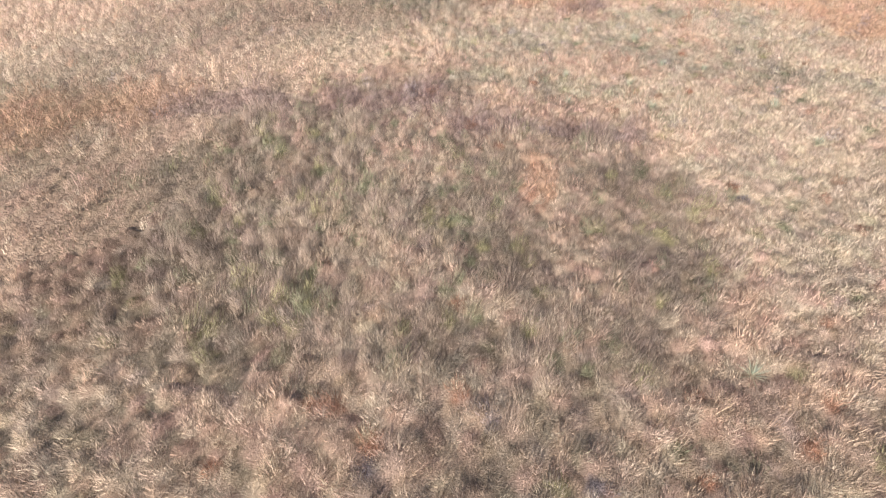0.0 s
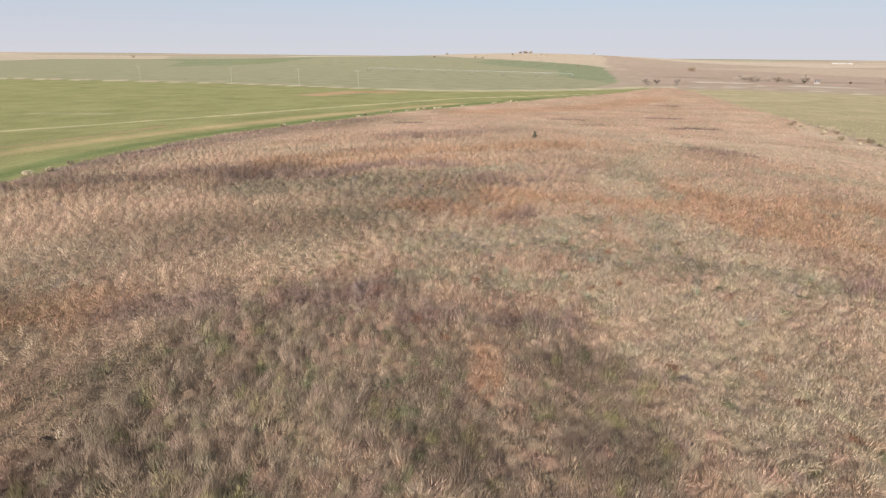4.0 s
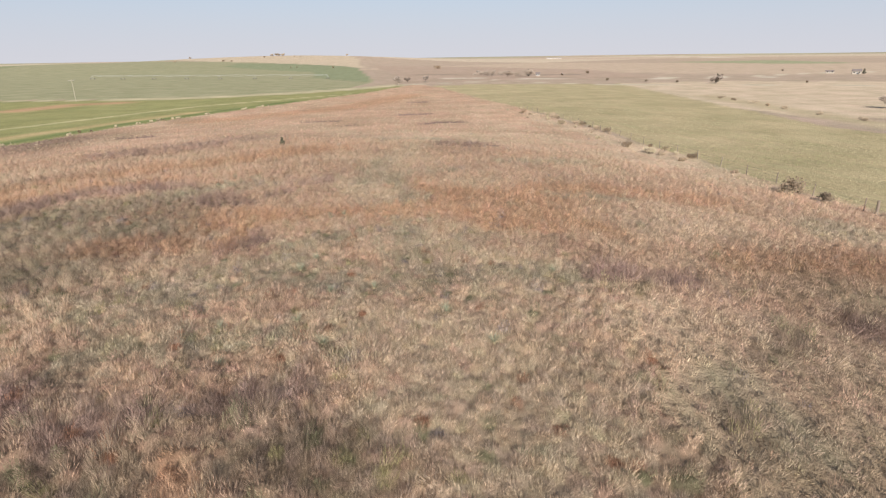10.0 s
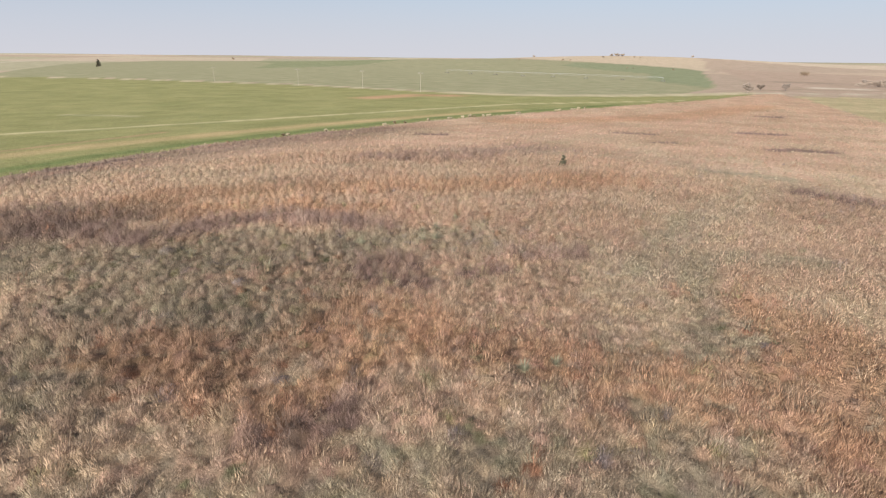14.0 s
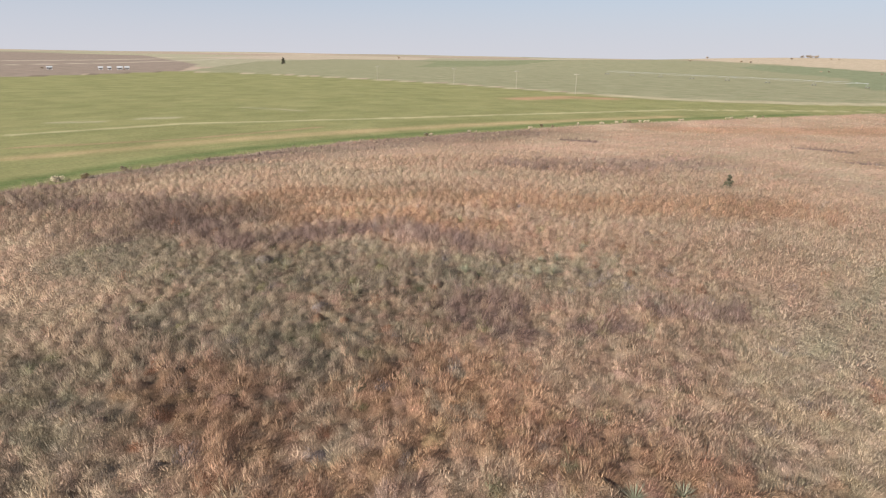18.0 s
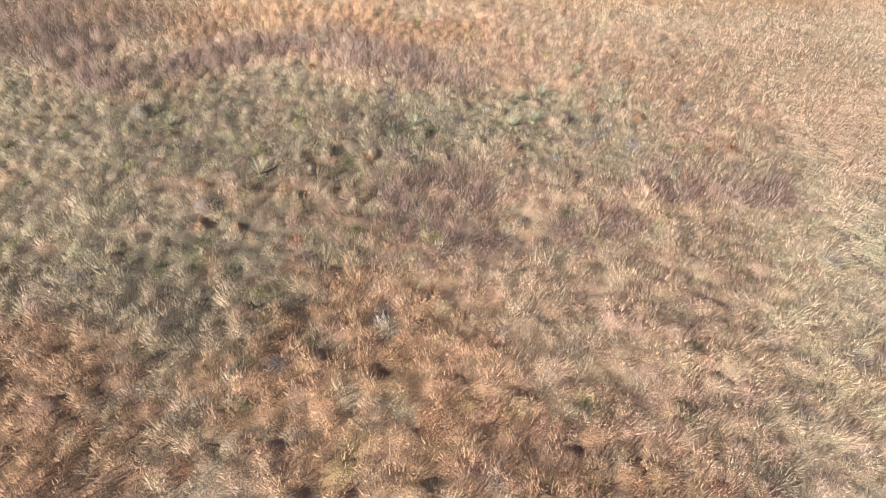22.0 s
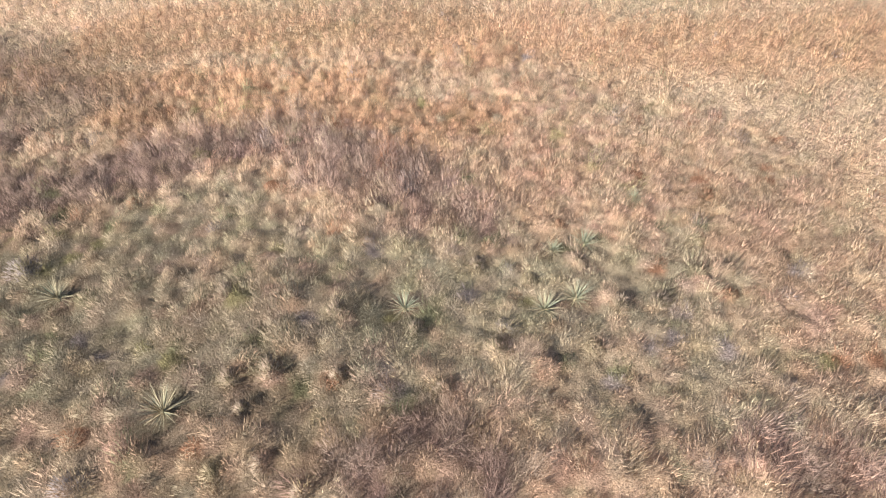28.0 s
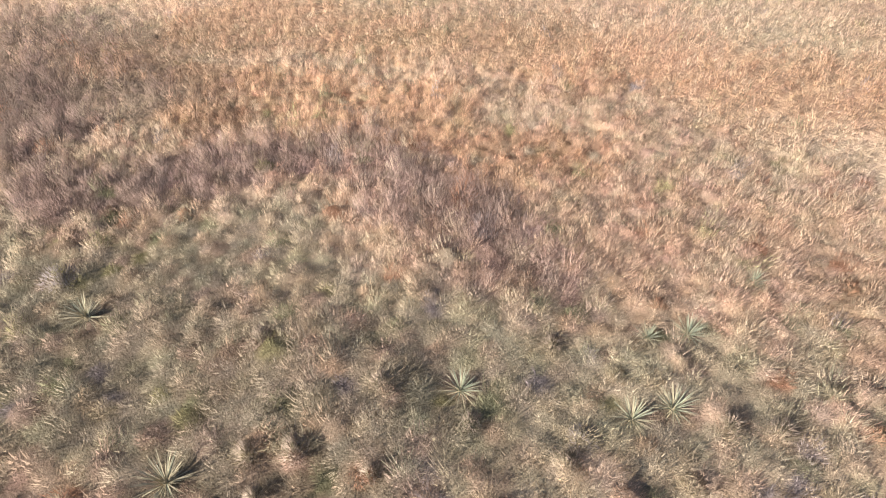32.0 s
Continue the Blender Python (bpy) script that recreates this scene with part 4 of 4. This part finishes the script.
for n, (x, y) in enumerate([(267, 419), (271, 414), (275, 409), (280, 403), (284, 398), (288, 393), (292, 388), (295, 384)]):
    bare_tree(x, y, 4.2 + (n * 37 % 5) * 0.45, 9.0, "bare brown tree in a farmstead windbreak", 110 + n, "windbreak trees", HEDGE)
juniper(300, 392, 6.0, 3.5, "dark juniper by the farmstead windbreak", 120)
for n, (x, y, h) in enumerate([(329, 384, 3.0), (373, 400, 4.2), (281, 282, 3.0), (284, 253, 2.6), (291, 236, 2.8), (339, 188, 2.2), (405, 288, 2.6), (350, 149, 2.4), (534, 319, 3.0), (-459, 373, 3.0)]):
    shrub(x, y, h * 0.62, h * 1.15, "rounded dark brown bush in open farmland", 130 + n, DARK_BRUSH, "bushes in open farmland")
juniper(-452, 706, 9.5, 9.0, "broad dark evergreen at a field edge", 145)
for n, (x, y, h) in enumerate([(336, 1478, 9), (347, 1474, 11), (354, 1478, 8), (362, 1473, 10), (300, 1400, 6), (372, 1405, 6), (385, 1400, 5), (560, 1560, 8),
                               (150, 1500, 7), (236, 915, 3.5), (247, 922, 3.0), (293, 880, 4.0), (92, 1180, 6), (185, 1240, 6), (200, 1236, 6), (-640, 1540, 9)]):
    bare_tree(x, y, h * 0.8, h, "distant tree on the skyline fields", 150 + n, "skyline trees", BRUSH)
for n, (x, y, w) in enumerate([(195, 138, 4.0), (182, 117, 5.0), (168, 99, 3.5), (160, 85, 3.0), (153, 71, 3.5), (143, 57, 3.0), (188, 128, 3.0), (175, 108, 2.5)]):
    shrub(x, y, 1.0, w, "low brown thicket on the pasture bank", 180 + n, BRUSH, "bushes on the pasture bank")


# ---- power line along the far track ----
def power_pole(x, y, turn):
    t = thing("utility_pole", x, y, "pale wooden utility pole with a crossarm", "utility pole", "utility poles", turn)
    part("shaft", tube(bmesh.new(), [(0, 0, -0.5), (0.02, 0, 4.5), (0, 0, 9.0)], [0.12, 0.105, 0.08], 8), POLE_WOOD, t)
    arm = part("crossarm", block(bmesh.new(), -1.1, 0.12, 8.3, 1.1, 0.26, 8.48), POLE_WOOD, t)
    for k in (-1.0, -0.45, 1.0):
        part("insulator", tube(bmesh.new(), [(k, 0.19, 8.46), (k, 0.19, 8.6), (k, 0.19, 8.74)], [0.07, 0.09, 0.04], 7), CERAMIC, arm)


for x, y in ((-15, 287), (-48, 316), (-90, 342), (-150, 366)):
    power_pole(x, y, 24)


# ---- farm buildings ----
def building(x, y, w, d, h, pitch, label, roof_mat, turn, name="shed", category="shed", wall=None):
    """A gabled farm building with door, windows and overhanging roof."""
    t = thing(name, x, y, label, category, "farm buildings", turn)
    bm = bmesh.new()
    base = [(-w / 2, -d / 2), (w / 2, -d / 2), (w / 2, d / 2), (-w / 2, d / 2)]
    lo, hi = [bm.verts.new((*p, -0.3)) for p in base], [bm.verts.new((*p, h)) for p in base]
    g = [bm.verts.new((-w / 2, 0, h + pitch)), bm.verts.new((w / 2, 0, h + pitch))]
    for i in (0, 2):
        bm.faces.new((lo[i], lo[i + 1], hi[i + 1], hi[i]))
    bm.faces.new((lo[1], lo[2], hi[2], g[1], hi[1]))
    bm.faces.new((lo[3], lo[0], hi[0], g[0], hi[3]))
    part("wall", bm, wall or WHITE, t)
    bm = bmesh.new()
    o = 0.35
    slope = pitch / (d / 2)
    for s in (-1, 1):
        e, r = (s * (d / 2 + o), h - o * slope + 0.04), (0, h + pitch + 0.06)
        v = [bm.verts.new((k, *p)) for k, p in ((-w / 2 - o, e), (w / 2 + o, e), (w / 2 + o, r), (-w / 2 - o, r))]
        u = [bm.verts.new(q.co + Vector((0, 0, 0.14))) for q in v]
        bm.faces.new(v), bm.faces.new(u)
        for i in range(4):
            bm.faces.new((v[i], v[(i + 1) % 4], u[(i + 1) % 4], u[i]))
    bmesh.ops.recalc_face_normals(bm, faces=bm.faces)
    part("roof", bm, roof_mat, t)
    part("door", block(bmesh.new(), -0.55, -d / 2 - 0.06, 0, 0.55, -d / 2 + 0.02, min(2.1, h - 0.2)), DOOR, t)
    for k in (-w * 0.3, w * 0.3):
        win = part("window", block(bmesh.new(), k - 0.5, -d / 2 - 0.05, h * 0.4, k + 0.5, -d / 2 + 0.02, h * 0.4 + 0.9), DOOR, t)
        part("pane", block(bmesh.new(), k - 0.42, -d / 2 - 0.07, h * 0.4 + 0.08, k + 0.42, -d / 2 - 0.052, h * 0.4 + 0.82), PANE, win)


for x, y, w in ((-416, 391, 3.8), (-412, 396, 3.2), (-407, 401, 3.4), (-412, 407, 4.2), (-409, 411, 4.0)):
    building(x, y, w * 0.8, 2.8, 1.5, 0.9, "small white shed on brown farmland", ROOF, 46)
building(-443, 367, 3.6, 3.0, 1.6, 0.8, "low white shed near a dark evergreen", ROOF, 50)
building(494, 238, 5.6, 4.6, 2.4, 1.3, "pale tan farmhouse with a brown roof", ROOF_DARK, -60, "farmhouse", "house", TAN_WALL)
building(503, 262, 5.5, 3.6, 1.6, 0.6, "long low tan farm shed with a dark roof", ROOF_DARK, -60, wall=TAN_WALL)
juniper(490, 231, 4.6, 3.6, "dark evergreen beside the farmhouse", 195)
building(306, 387, 3.4, 3.0, 2.0, 0.8, "small tan shed behind the windbreak", ROOF_DARK, -40, wall=TAN_WALL)
for x, y, w in ((1180, 1442, 22), (1200, 1440, 16), (1216, 1436, 14)):
    building(x, y, w * 0.8, 9.0, 2.6, 0.9, "distant pale farm building", ROOF, -38, wall=TAN_WALL)


# ---- pivot irrigator standing in the far wheat ----
GALVANISED = plain("galvanised_steel", (0.52, 0.53, 0.53), 0.45, 0.12, 2.0, 0.5, 0.3)
TYRE = plain("dusty_tyre", (0.22, 0.20, 0.175), 0.8, 0.2, 4.0)


def pivot_irrigator(ax, ay, bx, by, spans):
    """A long water pipe on trussed spans, carried by wheeled A-frame towers."""
    rig = tagged(new("pivot_irrigator"), "long galvanised pivot irrigator on wheeled towers in green wheat", "irrigator")
    ends = []
    for k in range(spans + 1):
        x, y = ax + (bx - ax) * k / spans, ay + (by - ay) * k / spans
        ends.append(Vector((x, y, float(land(x, y)))))
    way = Vector((bx - ax, by - ay, 0)).normalized()
    side = Vector((-way.y, way.x, 0))
    for p in ends:
        bm = bmesh.new()
        for s in (-1, 1):
            tube(bm, [p + side * s * 2.0 + Vector((0, 0, 0.5)), p + side * s * 1.0 + Vector((0, 0, 2.2)), p + Vector((0, 0, 3.2))], [0.06, 0.055, 0.05], 5)
        tube(bm, [p - side * 2.1 + Vector((0, 0, 0.55)), p + Vector((0, 0, 0.6)), p + side * 2.1 + Vector((0, 0, 0.55))], [0.06, 0.06, 0.06], 5)
        tower = part("tower", bm, GALVANISED, rig)
        for s in (-1, 1):
            c = p + side * s * 2.0 + Vector((0, 0, 0.6))
            part("wheel", tube(bmesh.new(), [c - way * 0.18, c - way * 0.1, c + way * 0.1, c + way * 0.18], [0.5, 0.62, 0.62, 0.5], 12), TYRE, tower)
    for p, q in zip(ends, ends[1:]):
        bm = bmesh.new()
        bow = [p.lerp(q, f) + Vector((0, 0, 3.2 + 0.4 * math.sin(math.pi * f))) for f in (0, 0.2, 0.4, 0.6, 0.8, 1)]
        tube(bm, bow, [0.065] * 6, 5)
        for f, c in zip((0.2, 0.4, 0.6, 0.8), bow[1:-1]):
            tube(bm, [c, c + Vector((0, 0, -0.6)) + side * 0.4, c + Vector((0, 0, -1.1))], [0.04] * 3, 4)
        tube(bm, [bow[0], bow[2] + Vector((0, 0, -1.1)), bow[3] + Vector((0, 0, -1.1)), bow[-1]], [0.05] * 4, 4)
        part("span", bm, GALVANISED, rig)


pivot_irrigator(-21, 628, 151, 465, 7)
